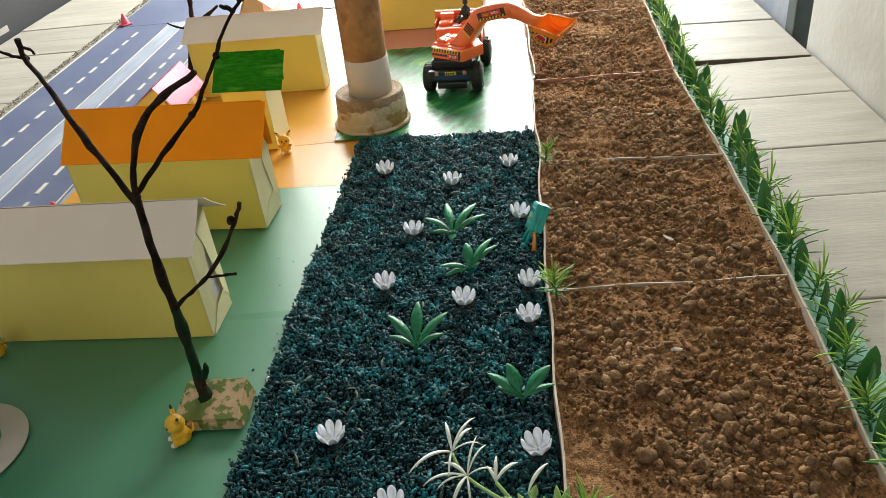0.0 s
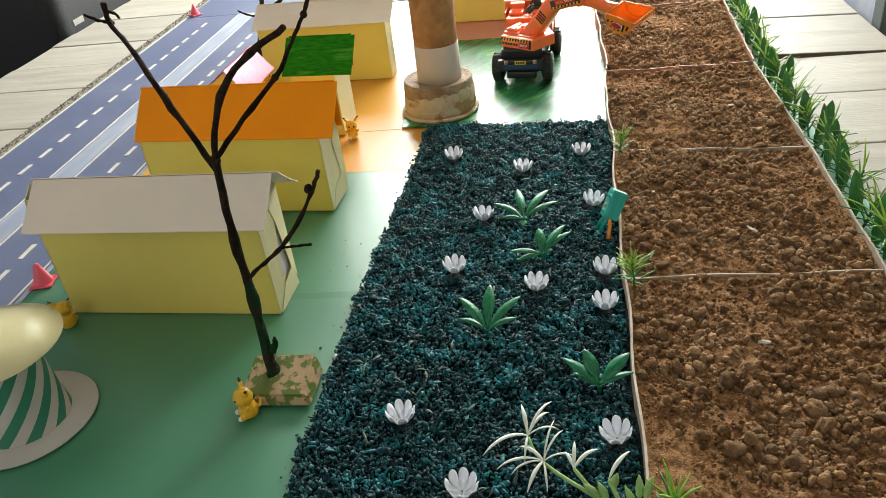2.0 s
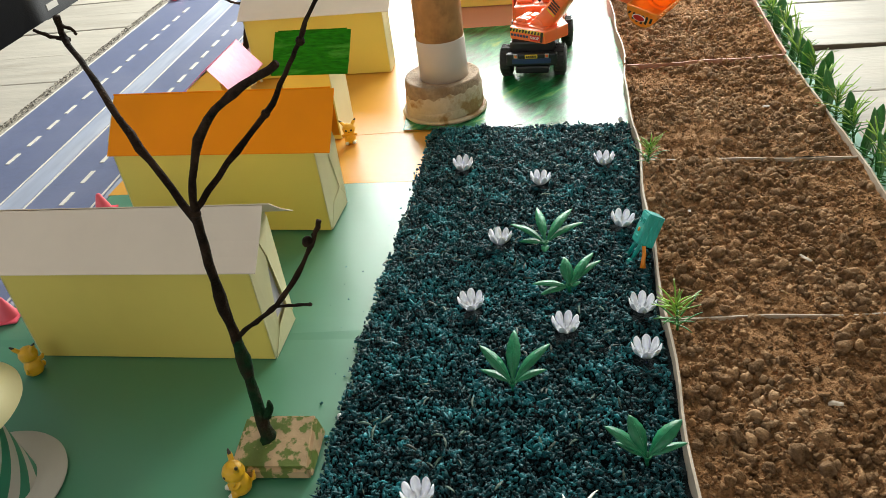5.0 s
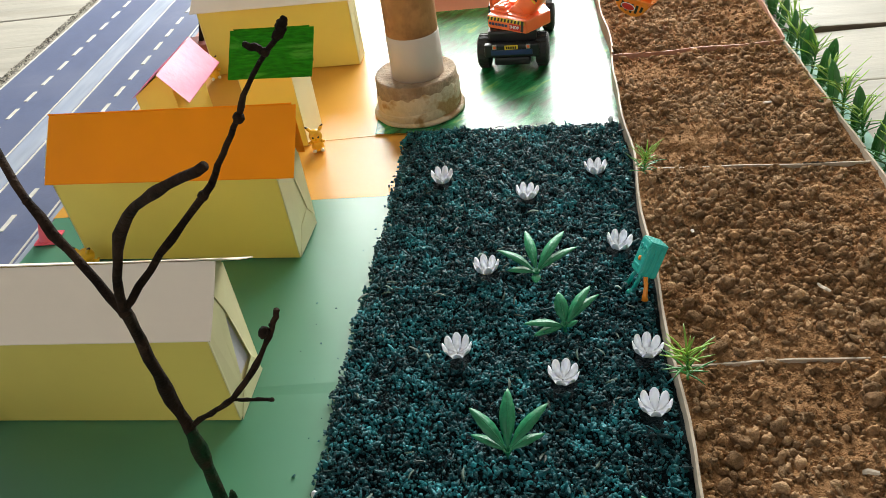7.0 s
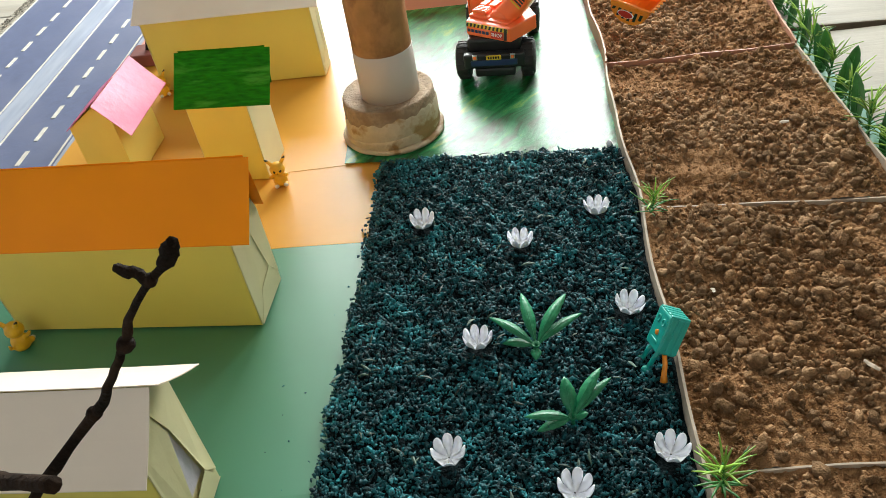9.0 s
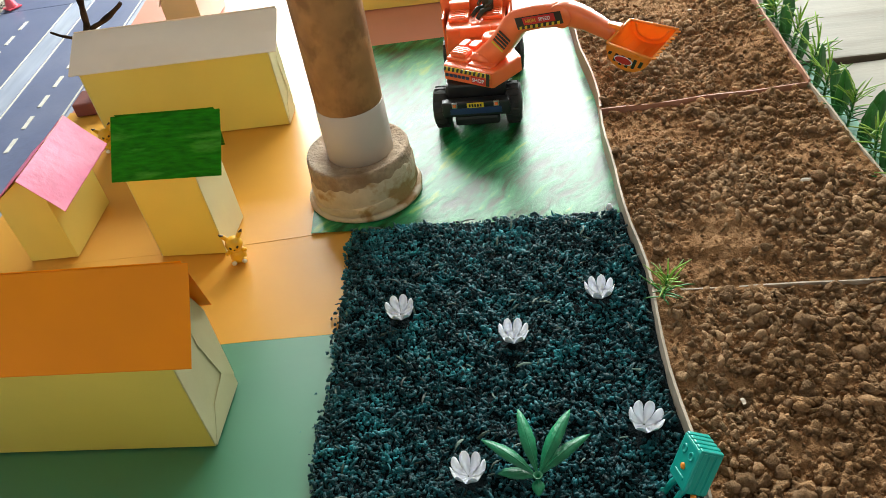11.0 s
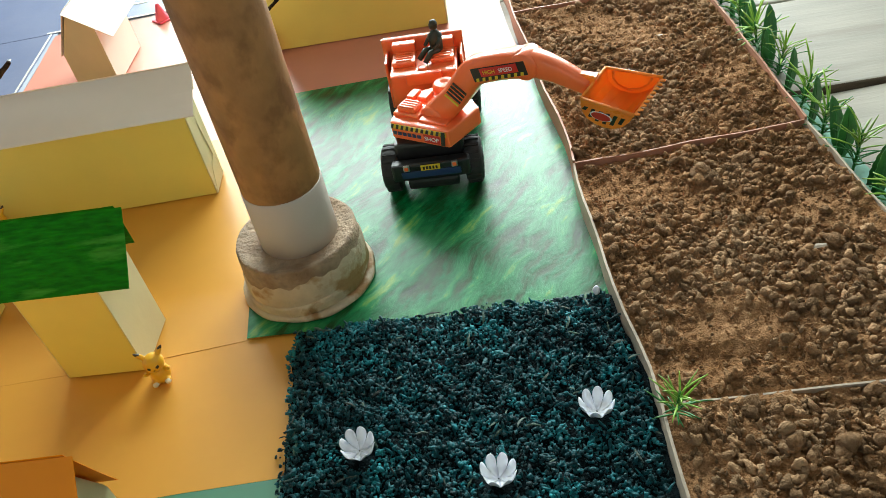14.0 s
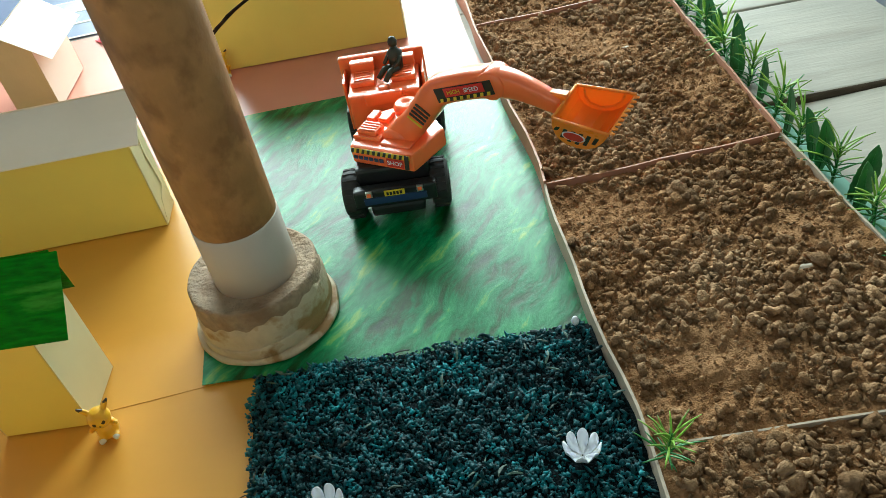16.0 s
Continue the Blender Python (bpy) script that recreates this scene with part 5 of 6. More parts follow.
FIG = figurine_mesh()
FIG.transform(Matrix.Scale(0.93, 4))
for x, y, z, rz, lab in ((-0.4, -0.694, 0.005, -55, "small yellow toy animal sitting by the mottled block"), (-0.691, -0.538, 0.005, 195, "small yellow toy animal by the off-white roofed house"),
                         (-0.435, -0.006, 0.0035, 12, "small yellow toy animal by the green roofed house"), (-0.68, -0.272, 0.0035, 170, "small yellow toy animal by the orange roofed house"),
                         (-0.682, 0.282, 0.0065, 30, "small yellow toy animal behind the pink roofed house"), (-0.36, 0.648, 0.004, 10, "small yellow toy animal by the far house")):
    tagged(put("toy_figurine", FIG, at=pose(x, y, z, 0, 0, rz)), lab, "toy", "yellow toy animals")


toy = thing("box_toy", "teal ribbed box-shaped toy leaning on the tray rim", "toy")
up_way = Vector((0.397, 0.357, 0.846)).normalized()
wide_way = Vector((0.03, 1, 0)) - up_way * up_way.dot(Vector((0.03, 1, 0)))
wide_way.normalize()
deep_way = wide_way.cross(up_way)
toy.matrix_basis = Matrix.Translation((-0.0155, -0.372, 0.033)) @ Matrix((deep_way, wide_way, up_way)).transposed().to_4x4() @ Matrix.Scale(1.06, 4)
INV_TOY = toy.matrix_basis.inverted()
part("body", block(-0.0086, 0.0086, -0.0132, 0.0132, 0.0, 0.034, 0.0018), M_TEAL, toy)
for k in range(5):
    part("rib", block(-0.0078, 0.0093, -0.0128 + 0.0053 * k, -0.0086 + 0.0053 * k, 0.0012, 0.0352, 0.0009), M_TEAL, toy)
for k in range(3):
    part("side_rib", block(-0.0066 + 0.0052 * k, -0.0028 + 0.0052 * k, -0.0138, -0.0128, 0.0014, 0.0335, 0.0005), M_TEAL, toy)
for s, knee, foot in ((1, (-0.0235, -0.3635, 0.024), (-0.0285, -0.365, 0.0145)), (-1, (-0.0215, -0.376, 0.024), (-0.0265, -0.378, 0.0145))):
    hip = Vector((-0.002, s * 0.006, 0.004))
    ankle = INV_TOY @ Vector(foot)
    put("leg", mesh_of("leg", *tube([hip, INV_TOY @ Vector(knee), ankle], [0.0025, 0.0022, 0.0022], 9), M_TEAL, True), toy)
    toe = INV_TOY @ (Vector(foot) + Vector((-0.0055, -0.001, -0.0005)))
    put("foot", mesh_of("foot", *tube([ankle + (ankle - toe) * 0.4, ankle, (ankle + toe) / 2, toe], [0.0016, 0.0028, 0.0032, 0.0018], 10), M_TEAL, True), toy)
    put("dial", mesh_of("dial", *lathe([(0.0036, 0.0), (0.0034, 0.0008), (0.0024, 0.001), (0.0022, 0.0002)], 16), M_TEAL, True), toy,
        Matrix.Translation((-0.0085, s * 0.0055, 0.025)) @ Matrix.Rotation(radians(-90), 4, "Y"))
put("spout", mesh_of("spout", *lathe([(0.0026, 0.0), (0.0024, 0.0012), (0.0012, 0.0016)], 12), M_ORANGEV, True), toy, Matrix.Translation((-0.0085, -0.001, 0.0145)) @ Matrix.Rotation(radians(-90), 4, "Y"), label="small orange knob")
part("lower_bar", block(-0.0094, -0.0082, -0.007, 0.007, 0.006, 0.0085, 0.0005), M_TEAL, toy)
put("arm", mesh_of("arm", *tube([INV_TOY @ Vector(p) for p in ((-0.0142, -0.3845, 0.038), (-0.0142, -0.3895, 0.03), (-0.0155, -0.3935, 0.0225), (-0.016, -0.3965, 0.0165))], [0.0021, 0.0021, 0.0023, 0.0034], 10), M_ORANGEV, True), toy, label="orange arm")


def cone_thing():
    cone = thing("traffic_cone", "small pink plastic toy traffic cone", "traffic cone", group="toy traffic cones")
    put("cone_body", mesh_of("cone_body", *lathe([(0.0135, 0.002), (0.0128, 0.004), (0.0035, 0.03), (0.0024, 0.0315), (0.0008, 0.032)], 24), M_CONE, True), cone)
    part("foot", block(-0.0155, 0.0155, -0.0155, 0.0155, 0, 0.0028, 0.0012), M_CONE, cone)
    return cone


cone = cone_thing()
spots = [(-0.787, -0.438), (-1.12, 0.952), (-0.778, -0.192), (-0.585, 0.89), (-0.602, -0.835)]
for k, (x, y) in enumerate(spots):
    m = pose(x, y, 0.003 if x > -1 else 0.0035, 0, 0, 12 + 40 * k)
    if k:
        copy_thing(cone, m)
    else:
        cone.matrix_basis = m


# ---- toy excavator ----
def lettering(text, size, material, parent, m, name):
    cu = bpy.data.curves.new(name, "FONT")
    cu.body, cu.size, cu.extrude, cu.align_x, cu.align_y = text, size, 0.0002, "CENTER", "CENTER"
    tmp = new("tmp_text", cu)
    bpy.context.view_layer.update()
    me = bpy.data.meshes.new_from_object(tmp)
    bpy.data.objects.remove(tmp)
    me.materials.clear()
    me.materials.append(material)
    return put(name, me, parent, m)


def stripes(parent, a, b, up, count, wide, material, name="hazard_stripe", slant=0.6):
    """Slanted bars along a line from a to b, as tall as up."""
    a, b, up = Vector(a), Vector(b), Vector(up)
    d = (b - a) / count
    nrm = d.cross(up).normalized() * 0.0004
    for k in range(count):
        p = a + d * k
        part(name, slab4(p + nrm, p + d * wide + nrm, p + d * (wide + slant * 0.5) + up + nrm, p + d * slant * 0.5 + up + nrm, 0.0004), material, parent)


ex = thing("toy_excavator", "orange and black plastic toy excavator truck", "toy excavator", -0.128, 0.29, 0.0058, -7)
chassis = part("chassis", merged(block(-0.036, 0.036, -0.085, 0.105, 0.022, 0.044, 0.003), block(-0.045, 0.045, -0.098, -0.084, 0.028, 0.05, 0.003),
                                 block(-0.03, 0.03, -0.094, -0.07, 0.012, 0.026, 0.004), block(-0.04, 0.04, -0.08, -0.03, 0.044, 0.066, 0.004),
                                 block(-0.044, 0.044, 0.03, 0.1, 0.044, 0.055, 0.003)), M_BLACK, ex)
part("plate_bar", block(-0.034, 0.034, -0.0995, -0.0978, 0.033, 0.0415, 0.0005), M_BLAB, ex, "dark blue bumper sticker")
part("number_plate", block(-0.011, 0.011, -0.1005, -0.0993, 0.0425, 0.0495, 0.0004), M_YLAB, ex, "yellow plate with dark bars")
for k in range(5):
    part("plate_mark", block(-0.0085 + 0.0036 * k, -0.0062 + 0.0036 * k, -0.1012, -0.1004, 0.0442, 0.048), M_BLACK, ex)
for s in (-1, 1):
    part("tail_lamp", block(s * 0.0275 - 0.0035, s * 0.0275 + 0.0035, -0.1006, -0.0975, 0.043, 0.0505, 0.0006), M_CHROME, ex)
    part("lamp_lens", block(s * 0.0275 - 0.0022, s * 0.0275 + 0.0022, -0.1012, -0.1003, 0.0445, 0.049, 0.0004), M_EXOR, ex)
WHEEL = [(0.012, 0.0), (0.0205, 0.0), (0.0235, 0.0025), (0.0245, 0.009), (0.0235, 0.0155), (0.0205, 0.018), (0.012, 0.018)]
for s in (-1, 1):
    for y in (-0.068, 0.078):
        wheel = thing("wheel", "", "", 0, 0, 0)
        wheel.parent = ex
        wheel.matrix_basis = pose(s * 0.048, y, 0.0287, 0, 90 * s, 0) @ Matrix.Scale(1.13, 4) @ Matrix.Translation((0, 0, -0.009))
        put("tyre", mesh_of("tyre", *lathe(WHEEL, 30), M_TYRE, True), wheel)
        treads = [moved(block(0.022, 0.0249, -0.0016, 0.0016, 0.002, 0.016, 0.0003), Matrix.Rotation(2 * math.pi * k / 18, 4, "Z")) for k in range(18)]
        part("tread", merged(*treads), M_TYRE, wheel)
        put("rim", mesh_of("rim", *lathe([(0.0125, 0.0165), (0.0118, 0.0188), (0.008, 0.0175), (0.0035, 0.0192), (0.001, 0.0195)], 20), M_BLACK, True), wheel)
        if y > 0:
            part("mudguard", block(s * 0.049 - 0.0095, s * 0.049 + 0.0095, y - 0.013, y + 0.013, 0.0505, 0.0545, 0.0018), M_BLACK, ex)

# turning body with the counterweight to the rear
turret = thing("turret", "", "")
turret.parent = ex
turret.matrix_basis = pose(0.01, -0.05, 0.063, 0, 0, -28.6)
shape = [(-0.039, -0.035), (0.037, -0.0345), (0.048, 0.0205), (0.0125, 0.05), (-0.019, 0.0557), (-0.048, 0.025), (-0.048, -0.0035)]
part("body", prism(shape, 0.022, 2, 0.003), M_EXOR, turret).matrix_basis = Matrix.Translation((0, 0, 0.014))
part("engine_cover", merged(block(-0.042, -0.008, -0.022, 0.03, 0.024, 0.029, 0.002), block(-0.038, -0.014, -0.018, 0.0, 0.028, 0.0345, 0.002),
                            block(-0.04, -0.03, 0.006, 0.024, 0.028, 0.034, 0.0015), block(-0.026, -0.014, 0.008, 0.026, 0.028, 0.034, 0.0015),
                            block(-0.006, 0.03, -0.026, -0.012, 0.024, 0.0275, 0.0015)), M_EXOR, turret)
for k in range(4):
    part("vent_rib", block(-0.036, -0.016, -0.017 + 0.0045 * k, -0.0148 + 0.0045 * k, 0.0342, 0.0358, 0.0005), M_EXOR, turret)
put("round_cap", mesh_of("round_cap", *lathe([(0.015, 0.024), (0.015, 0.033), (0.0125, 0.0365), (0.006, 0.0365), (0.0045, 0.035)], 24), M_EXOR, True), turret, Matrix.Translation((-0.008, 0.042, 0)))
part("yellow_band", slab4((-0.037, -0.0355, 0.0176), (0.034, -0.0352, 0.0176), (0.034, -0.0352, 0.0238), (-0.037, -0.0355, 0.0238), 0.0003), M_YLAB, turret, "yellow sticker band")
stripes(turret, (-0.038, -0.0357, 0.018), (0.034, -0.0355, 0.018), (0, 0, 0.0055), 11, 0.5, M_BLACK)
stripes(turret, (0.0265, -0.0355, 0.006), (0.0335, -0.0355, 0.006), (0, 0, 0.018), 1, 0.7, M_BLACK)
part("sticker", slab4((0.005, -0.0358, 0.0068), (0.0255, -0.0358, 0.0068), (0.0255, -0.0358, 0.0165), (0.005, -0.0358, 0.0165), 0.0004), M_RED, turret)
lettering("SHOP", 0.0074, M_WHITE, turret, Matrix.Translation((0.0152, -0.0366, 0.0118)) @ Matrix.Rotation(radians(90), 4, "X"), "sticker_word")
for k in range(6):
    part("sticker_bar", block(-0.036 + 0.0064 * k, -0.0314 + 0.0064 * k, -0.0362, -0.0352, 0.0098, 0.0138), M_BLAB, turret)


def tapered_box(points, widths, heights, bevel=0.002):
    """A boom of rectangular section through points."""
    bm = bmesh.new()
    rows = []
    pts = [Vector(p) for p in points]
    for i, p in enumerate(pts):
        d = (pts[min(i + 1, len(pts) - 1)] - pts[max(i - 1, 0)]).normalized()
        side = d.cross(Vector((0, 0, 1))).normalized()
        up = side.cross(d).normalized()
        w, h = widths[i] / 2, heights[i] / 2
        c = 0.72
        rows.append([bm.verts.new(p + side * a * w + up * b * h) for a, b in ((-1, -c), (-c, -1), (c, -1), (1, -c), (1, c), (c, 1), (-c, 1), (-1, c))])
    for r, q in zip(rows, rows[1:]):
        for j in range(8):
            bm.faces.new((r[j], r[(j + 1) % 8], q[(j + 1) % 8], q[j]))
    bm.faces.new(rows[0])
    bm.faces.new(rows[-1])
    return bm


INV = ex.matrix_basis.inverted()


def L(x, y, z):
    return INV @ Vector((x, y, z))


boom = [L(-0.116, 0.235, 0.094), L(-0.106, 0.227, 0.107), L(-0.094, 0.218, 0.123), L(-0.082, 0.208, 0.143), L(-0.072, 0.2, 0.1565), L(-0.05, 0.183, 0.1665), L(-0.026, 0.165, 0.1735)]
def along_line(values, count):
    return [lerp(i / (count - 1) * (len(values) - 1), range(len(values)), values) for i in range(count)]


fine = smoothline(boom, 4)
part("boom", tapered_box(fine, along_line([0.03, 0.029, 0.027, 0.026, 0.025, 0.024, 0.024], len(fine)), along_line([0.032, 0.031, 0.029, 0.029, 0.029, 0.028, 0.028], len(fine))), M_EXOR, ex, smooth=True)
side_way = Matrix.Rotation(math.atan2(boom[6].y - boom[0].y, boom[6].x - boom[0].x), 4, "Z") @ Matrix.Rotation(radians(90), 4, "X")
put("boom_pivot", mesh_of("boom_pivot", *lathe([(0.014, -0.017), (0.0162, -0.015), (0.0162, 0.015), (0.014, 0.017), (0.005, 0.0175)], 24), M_EXOR, True), ex,
    Matrix.Translation(L(-0.119, 0.238, 0.09)) @ side_way)
put("elbow_joint", mesh_of("elbow_joint", *lathe([(0.0135, -0.0125), (0.0145, -0.0115), (0.0145, 0.0115), (0.0135, 0.0125)], 26), M_EXOR, True), ex,
    Matrix.Translation(L(-0.024, 0.1635, 0.1735)) @ side_way)
stick = [L(-0.026, 0.165, 0.174), L(-0.012, 0.154, 0.1725), L(0.0, 0.145, 0.169), L(0.014, 0.134, 0.163), L(0.026, 0.124, 0.157)]
fine = smoothline(stick, 4)
part("stick", tapered_box(fine, along_line([0.021, 0.02, 0.018, 0.016, 0.013], len(fine)), along_line([0.027, 0.025, 0.022, 0.019, 0.015], len(fine))), M_EXOR, ex, smooth=True)
part("bucket_link", tapered_box([L(0.02, 0.132, 0.166), L(0.034, 0.122, 0.164)], [0.009, 0.011], [0.008, 0.01]), M_EXBK, ex)
bd = (boom[6] - boom[4]).normalized()
flank = bd.cross(Vector((0, 0, 1))).normalized()
rise = flank.cross(bd).normalized()
a0, a1 = boom[4] + flank * 0.0131 + bd * 0.001, boom[6] + flank * 0.0127 + bd * 0.006
part("sticker", slab4(a0 - rise * 0.0085, a1 - rise * 0.0085, a1 + rise * 0.0065, a0 + rise * 0.0065, 0.0004), M_BLACK, ex, "dark sticker with hazard edge")
b0, b1 = a0 + flank * 0.0006, a1 + flank * 0.0006
for k in range(8):
    p = b0 + (b1 - b0) * (k + 0.35) / 8.4
    part("hazard_stripe", slab4(p - rise * 0.0082, p + bd * 0.0034 - rise * 0.0082, p + bd * 0.0046 - rise * 0.0046, p + bd * 0.0012 - rise * 0.0046, 0.0004), M_YLAB, ex)
c0, c1 = b0 + (b1 - b0) * 0.17, b0 + (b1 - b0) * 0.86
part("sticker_panel", slab4(c0 - rise * 0.0036, c1 - rise * 0.0036, c1 + rise * 0.0056, c0 + rise * 0.0056, 0.0005), M_RED, ex)
turn_text = Matrix.Rotation(math.atan2(bd.y, bd.x), 4, "Z") @ Matrix.Rotation(-math.asin(bd.z), 4, "Y") @ Matrix.Rotation(radians(90), 4, "X")
lettering("HIGH", 0.0062, M_YLAB, ex, Matrix.Translation(c0 + (c1 - c0) * 0.25 + rise * 0.001 + flank * 0.0013) @ turn_text, "sticker_word")
lettering("SPEED", 0.0062, M_WHITE, ex, Matrix.Translation(c0 + (c1 - c0) * 0.7 + rise * 0.001 + flank * 0.0013) @ turn_text, "sticker_word")
b1d = (boom[3] - boom[2]).normalized()
rise1 = flank.cross(b1d).normalized()
for k in range(5):
    p = boom[2] + b1d * (-0.004 + 0.0052 * k) + flank * 0.0139
    part("hazard_stripe", slab4(p - rise1 * 0.0095, p + b1d * 0.0028 - rise1 * 0.0095, p + b1d * 0.0028 + rise1 * 0.0095, p + rise1 * 0.0095, 0.0005),
         M_BLACK if k else M_YLAB, ex)

# bucket: a rounded scoop between two side plates, with a toothed lip
bucket = thing("bucket", "", "")
bucket.parent = ex
near, away, lip = L(0.014, 0.104, 0.158), L(0.046, 0.134, 0.168), L(0.058, 0.079, 0.144)
across, along = away - near, lip - near
lip_far = L(0.095, 0.111, 0.159)
down = along.cross(across).normalized()
down = -down if down.z > 0 else down
OUTLINE = [(0.0, 0.0), (0.02, 0.009), (0.09, 0.019), (0.2, 0.026), (0.36, 0.0305), (0.55, 0.0315), (0.72, 0.029), (0.86, 0.022), (0.95, 0.012), (1.0, 0.0)]


def bucket_at(u, h, f):
    far_u = away + (lip_far - away) * u
    return (near + along * u) * (1 - f) + far_u * f + down * h


def shell_mesh():
    verts, faces = [], []
    for layer in (0, 1):
        for f in (0.0, 1.0):
            for u, h in OUTLINE:
                verts.append(bucket_at(0.5 + (u - 0.5) * (1 - 0.05 * layer), h - 0.0016 * layer * (h > 0.001), f))
    n = len(OUTLINE)
    for k in range(n - 1):
        faces += [(k, k + 1, n + k + 1, n + k), (2 * n + k, 3 * n + k, 3 * n + k + 1, 2 * n + k + 1)]
        faces += [(k, 2 * n + k, 2 * n + k + 1, k + 1), (n + k, n + k + 1, 3 * n + k + 1, 3 * n + k)]
    faces += [(0, n, 3 * n, 2 * n), (n - 1, 3 * n - 1, 4 * n - 1, 2 * n - 1)]
    return verts, faces


bm = bmesh.new()
tmp = mesh_of("bucket_shell", *shell_mesh(), M_EXBK)
bm.from_mesh(tmp)
bpy.data.meshes.remove(tmp)
part("bucket_shell", bm, M_EXBK, bucket)
for f, out in ((0.0, -1), (1.0, 1)):
    bm = bmesh.new()
    shift = across.normalized() * 0.0007
    rings = [[bm.verts.new(bucket_at(u, h, f) + shift * s) for u, h in OUTLINE] for s in (-1, 1)]
    bm.faces.new(rings[0])
    bm.faces.new(rings[1][::-1])
    for k in range(len(OUTLINE)):
        q = (k + 1) % len(OUTLINE)
        bm.faces.new((rings[0][k], rings[0][q], rings[1][q], rings[1][k]))
    part("side_plate", bm, M_EXBK, bucket)
for a, b in ((near, lip), (near, away), (away, lip_far)):
    put("bucket_lip", mesh_of("bucket_lip", *tube([a, (a + b) / 2, b], [0.0016] * 3, 8), M_EXBK, True), bucket)
out_way = along.normalized() * 0.0036 - down * 0.001
for k in range(9):
    p, q = lip + (lip_far - lip) * (k + 0.15) / 9, lip + (lip_far - lip) * (k + 0.8) / 9
    part("tooth", slab4(p, q, q + out_way - (q - p) * 0.3, p + out_way + (q - p) * 0.3, 0.0014), M_EXBK, bucket)
arc = [bucket_at(0.5 - 0.34 * math.cos(a), 0.002 + 0.022 * math.sin(a), 0.955) for a in (0.0, 0.45, 0.9, 1.57, 2.24, 2.69, 3.14)]
put("inner_rib", mesh_of("inner_rib", *tube(arc, [0.0012] * 7, 6), M_EXBK, True), bucket)
face_out = -across.normalized() * 0.0011
drop_at = [(0.1, 0.014), (0.24, 0.022), (0.38, 0.025), (0.52, 0.0258), (0.66, 0.024), (0.8, 0.019)]
for u, h in drop_at:
    part("hazard_stripe", slab4(bucket_at(u, 0.009, 0) + face_out, bucket_at(u + 0.07, 0.009, 0) + face_out, bucket_at(u + 0.035, h, 0) + face_out, bucket_at(u - 0.035, h, 0) + face_out, 0.0004), M_BLACK, bucket)
face = Matrix((along.normalized(), down, along.normalized().cross(down))).transposed().to_4x4()
for size, lift, m_ in ((1.0, 0.0016, M_WHITE), (0.86, 0.002, M_RED)):
    put("oval_sticker", mesh_of("oval_sticker", *lathe([(0.0085 * size, -0.0002), (0.0085 * size, 0.0002)], 26), m_), bucket,
        Matrix.Translation(bucket_at(0.44, 0.0155, 0) - across.normalized() * lift) @ face @ Matrix.Diagonal((1.3, 0.72, 1, 1)))

# driver's cab block, its hood and back plate
cab = thing("cab", "", "")
cab.parent = ex
cab.matrix_basis = pose(-0.004, 0.062, 0.05)
part("cab_body", merged(block(-0.042, 0.042, -0.034, 0.03, 0.0, 0.044, 0.003), block(-0.053, 0.05, 0.026, 0.034, -0.012, 0.064, 0.0025)), M_EXOR, cab)
for s in (-1, 1):
    part("seat", merged(block(s * 0.024 - 0.0145, s * 0.024 + 0.0145, -0.014, 0.016, 0.044, 0.051, 0.0022), block(s * 0.024 - 0.0145, s * 0.024 + 0.0145, 0.012, 0.024, 0.048, 0.062, 0.0022)), M_EXOR, cab)
    for k in range(4):
        part("seat_rib", block(s * 0.024 - 0.01, s * 0.024 + 0.01, -0.011 + 0.006 * k, -0.008 + 0.006 * k, 0.0508, 0.0524, 0.0005), M_EXOR, cab)
    part("side_plate", block(s * 0.047 - 0.0015, s * 0.047 + 0.0015, -0.01, 0.034, -0.014, 0.05, 0.0012), M_EXOR, cab)
part("hood_step", block(-0.022, 0.022, -0.038, -0.03, 0.03, 0.046, 0.002), M_EXOR, cab)
put("hood_knob", mesh_of("hood_knob", *lathe([(0.006, 0.044), (0.006, 0.047), (0.004, 0.048)], 16), M_EXOR, True), cab, Matrix.Translation((0, -0.025, 0)))
part("front_grille", block(-0.03, 0.03, -0.0355, -0.0335, 0.0, 0.012, 0.0006), M_BLACK, cab)


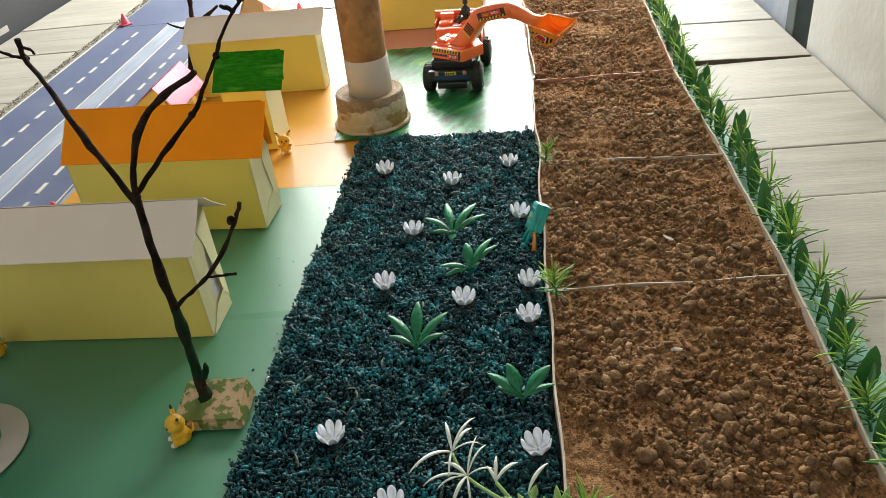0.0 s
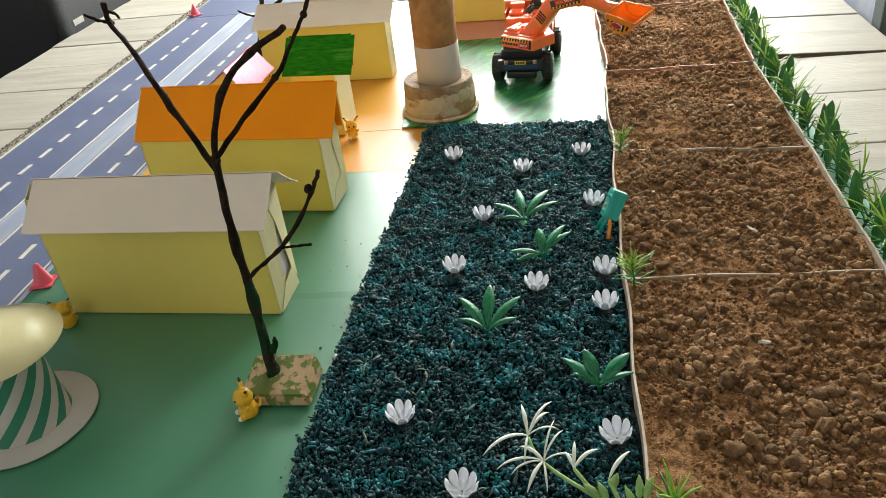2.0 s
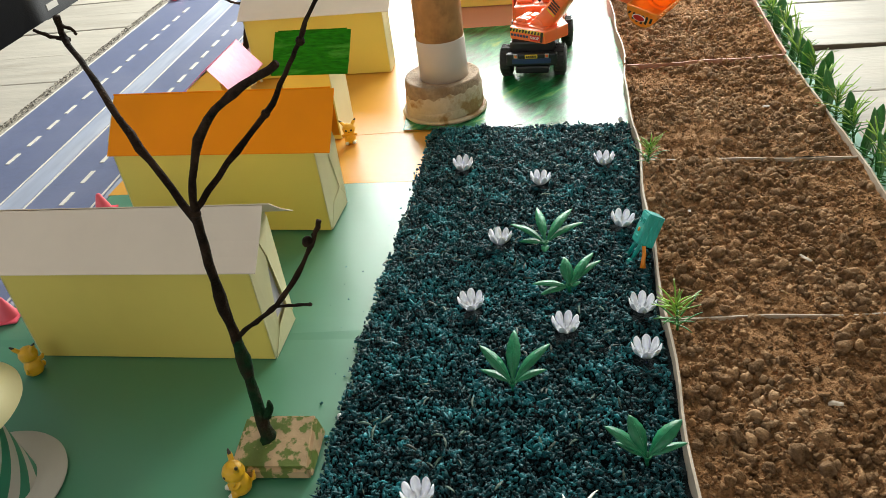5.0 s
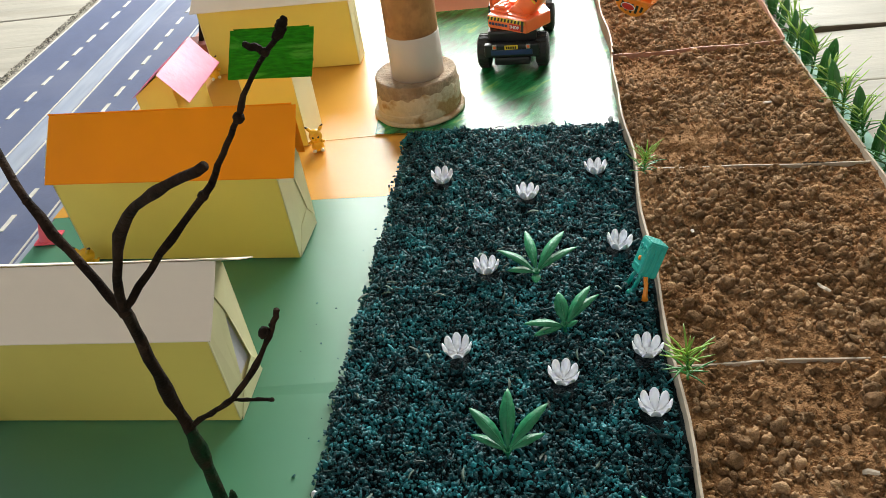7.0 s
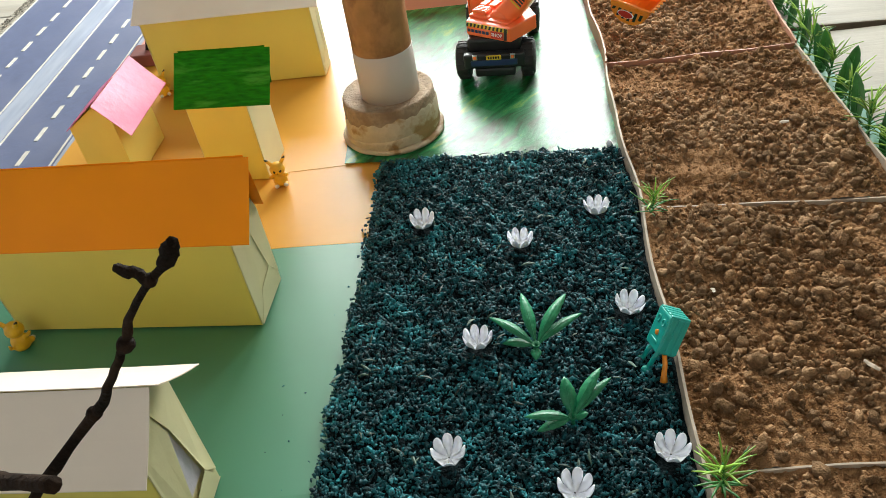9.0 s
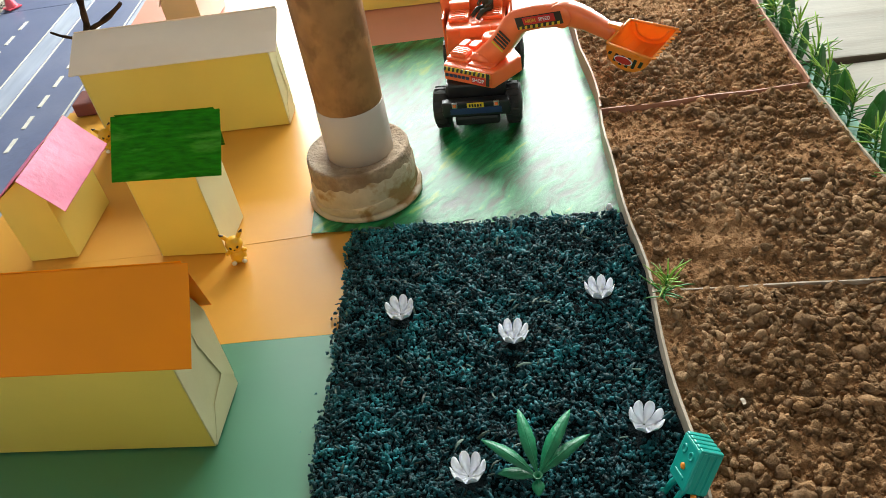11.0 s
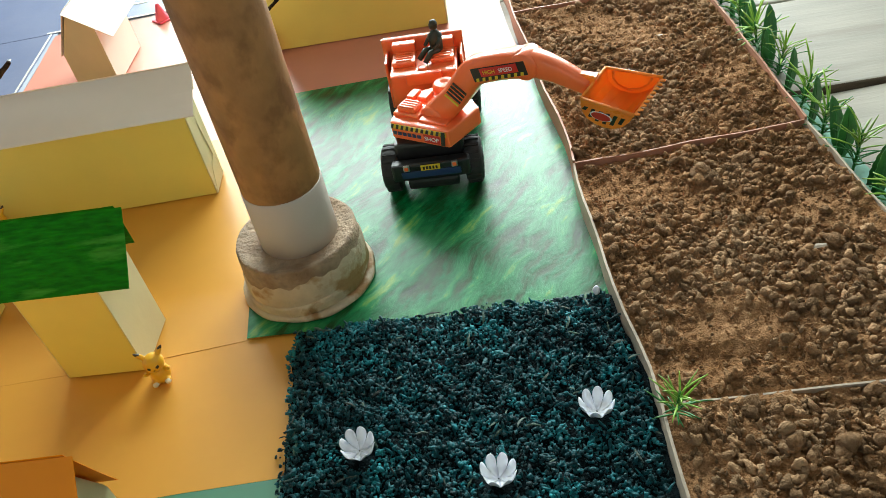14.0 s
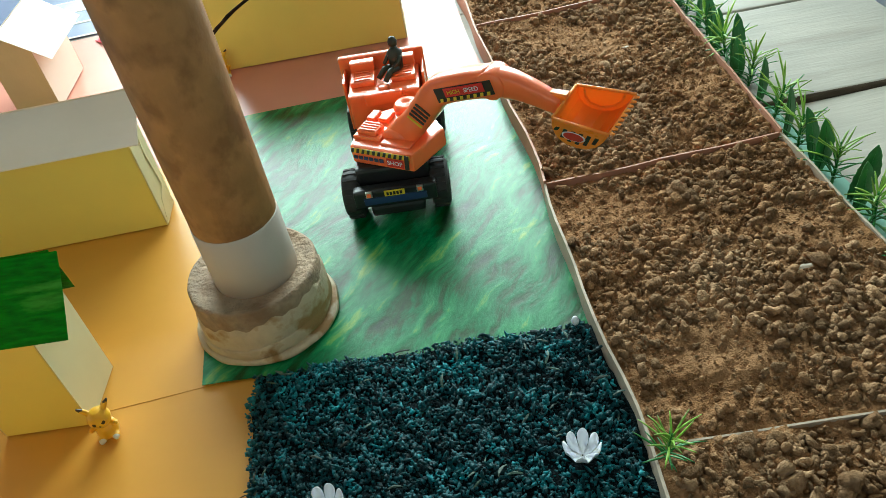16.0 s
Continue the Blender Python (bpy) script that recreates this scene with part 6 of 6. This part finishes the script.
def driver_mesh():
    return joined(lathe([(0.001, 0.0), (0.0055, 0.001), (0.0058, 0.009), (0.0066, 0.015), (0.003, 0.0185), (0.0026, 0.02)], 12),
                  ([(p[0], p[1], p[2] + 0.0195) for p in lathe([(0.0012, 0), (0.0036, 0.002), (0.004, 0.0052), (0.0026, 0.0085), (0.0006, 0.0095)], 12)[0]], lathe([(0.0012, 0), (0.0036, 0.002), (0.004, 0.0052), (0.0026, 0.0085), (0.0006, 0.0095)], 12)[1]),
                  tube([(-0.003, 0, 0.002), (-0.004, -0.01, 0.003), (-0.0045, -0.0175, -0.003)], [0.0028, 0.0026, 0.0022], 8),
                  tube([(0.003, 0, 0.002), (0.004, -0.01, 0.003), (0.0045, -0.0175, -0.003)], [0.0028, 0.0026, 0.0022], 8),
                  tube([(-0.006, 0, 0.014), (-0.0075, -0.003, 0.009), (-0.006, -0.008, 0.006)], [0.0019, 0.0018, 0.0015], 7),
                  tube([(0.006, 0, 0.014), (0.0075, -0.003, 0.009), (0.006, -0.008, 0.006)], [0.0019, 0.0018, 0.0015], 7))


cabm = ex.matrix_basis @ cab.matrix_basis
drv = put("toy_doll", mesh_of("toy_doll", *driver_mesh(), M_DOLL, True), at=cabm @ pose(0.018, 0.004, 0.0525, 0, 0, -50) @ Matrix.Scale(1.4, 4))
tagged(drv, "tiny dark green seated doll on the excavator cab", "doll")

# ---- beyond the tables ----
bag = thing("black_bag", "black cloth bag with a pale label at the table side", "bag", -1.735, 1.3, -0.75)
bm = block(-0.2, 0.2, -0.38, 0.5, 0, 0.95, 0.05, 4)
part("bag_body", bm, M_BAG, bag, smooth=True)
part("label_patch", block(0.198, 0.202, -0.315, -0.255, 0.742, 0.76, 0.001), M_SHADEW, bag, "pale label patch")
part("seam", block(0.198, 0.203, -0.33, 0.45, 0.7, 0.706, 0.001), M_SHADEW, bag)
put("handle", mesh_of("handle", *tube(smoothline([(-0.05, -0.1, 0.94), (0.0, -0.05, 1.01), (0.0, 0.08, 1.01), (-0.05, 0.13, 0.94)], 5), [0.012] * 16, 8), M_BAG, True), bag)
pole = thing("white_pole", "thin white metal pole leaning against the far wall", "pole", -3.72, 3.62, -0.75)
put("shaft", mesh_of("shaft", *tube([(0, 0, 0.0), (-0.26, 0.14, 0.95)], [0.028, 0.028], 10), M_GREY), pole)
put("rubber_tip", mesh_of("rubber_tip", *lathe([(0.036, 0.0), (0.036, 0.06), (0.028, 0.064)], 12), M_BLACK), pole)
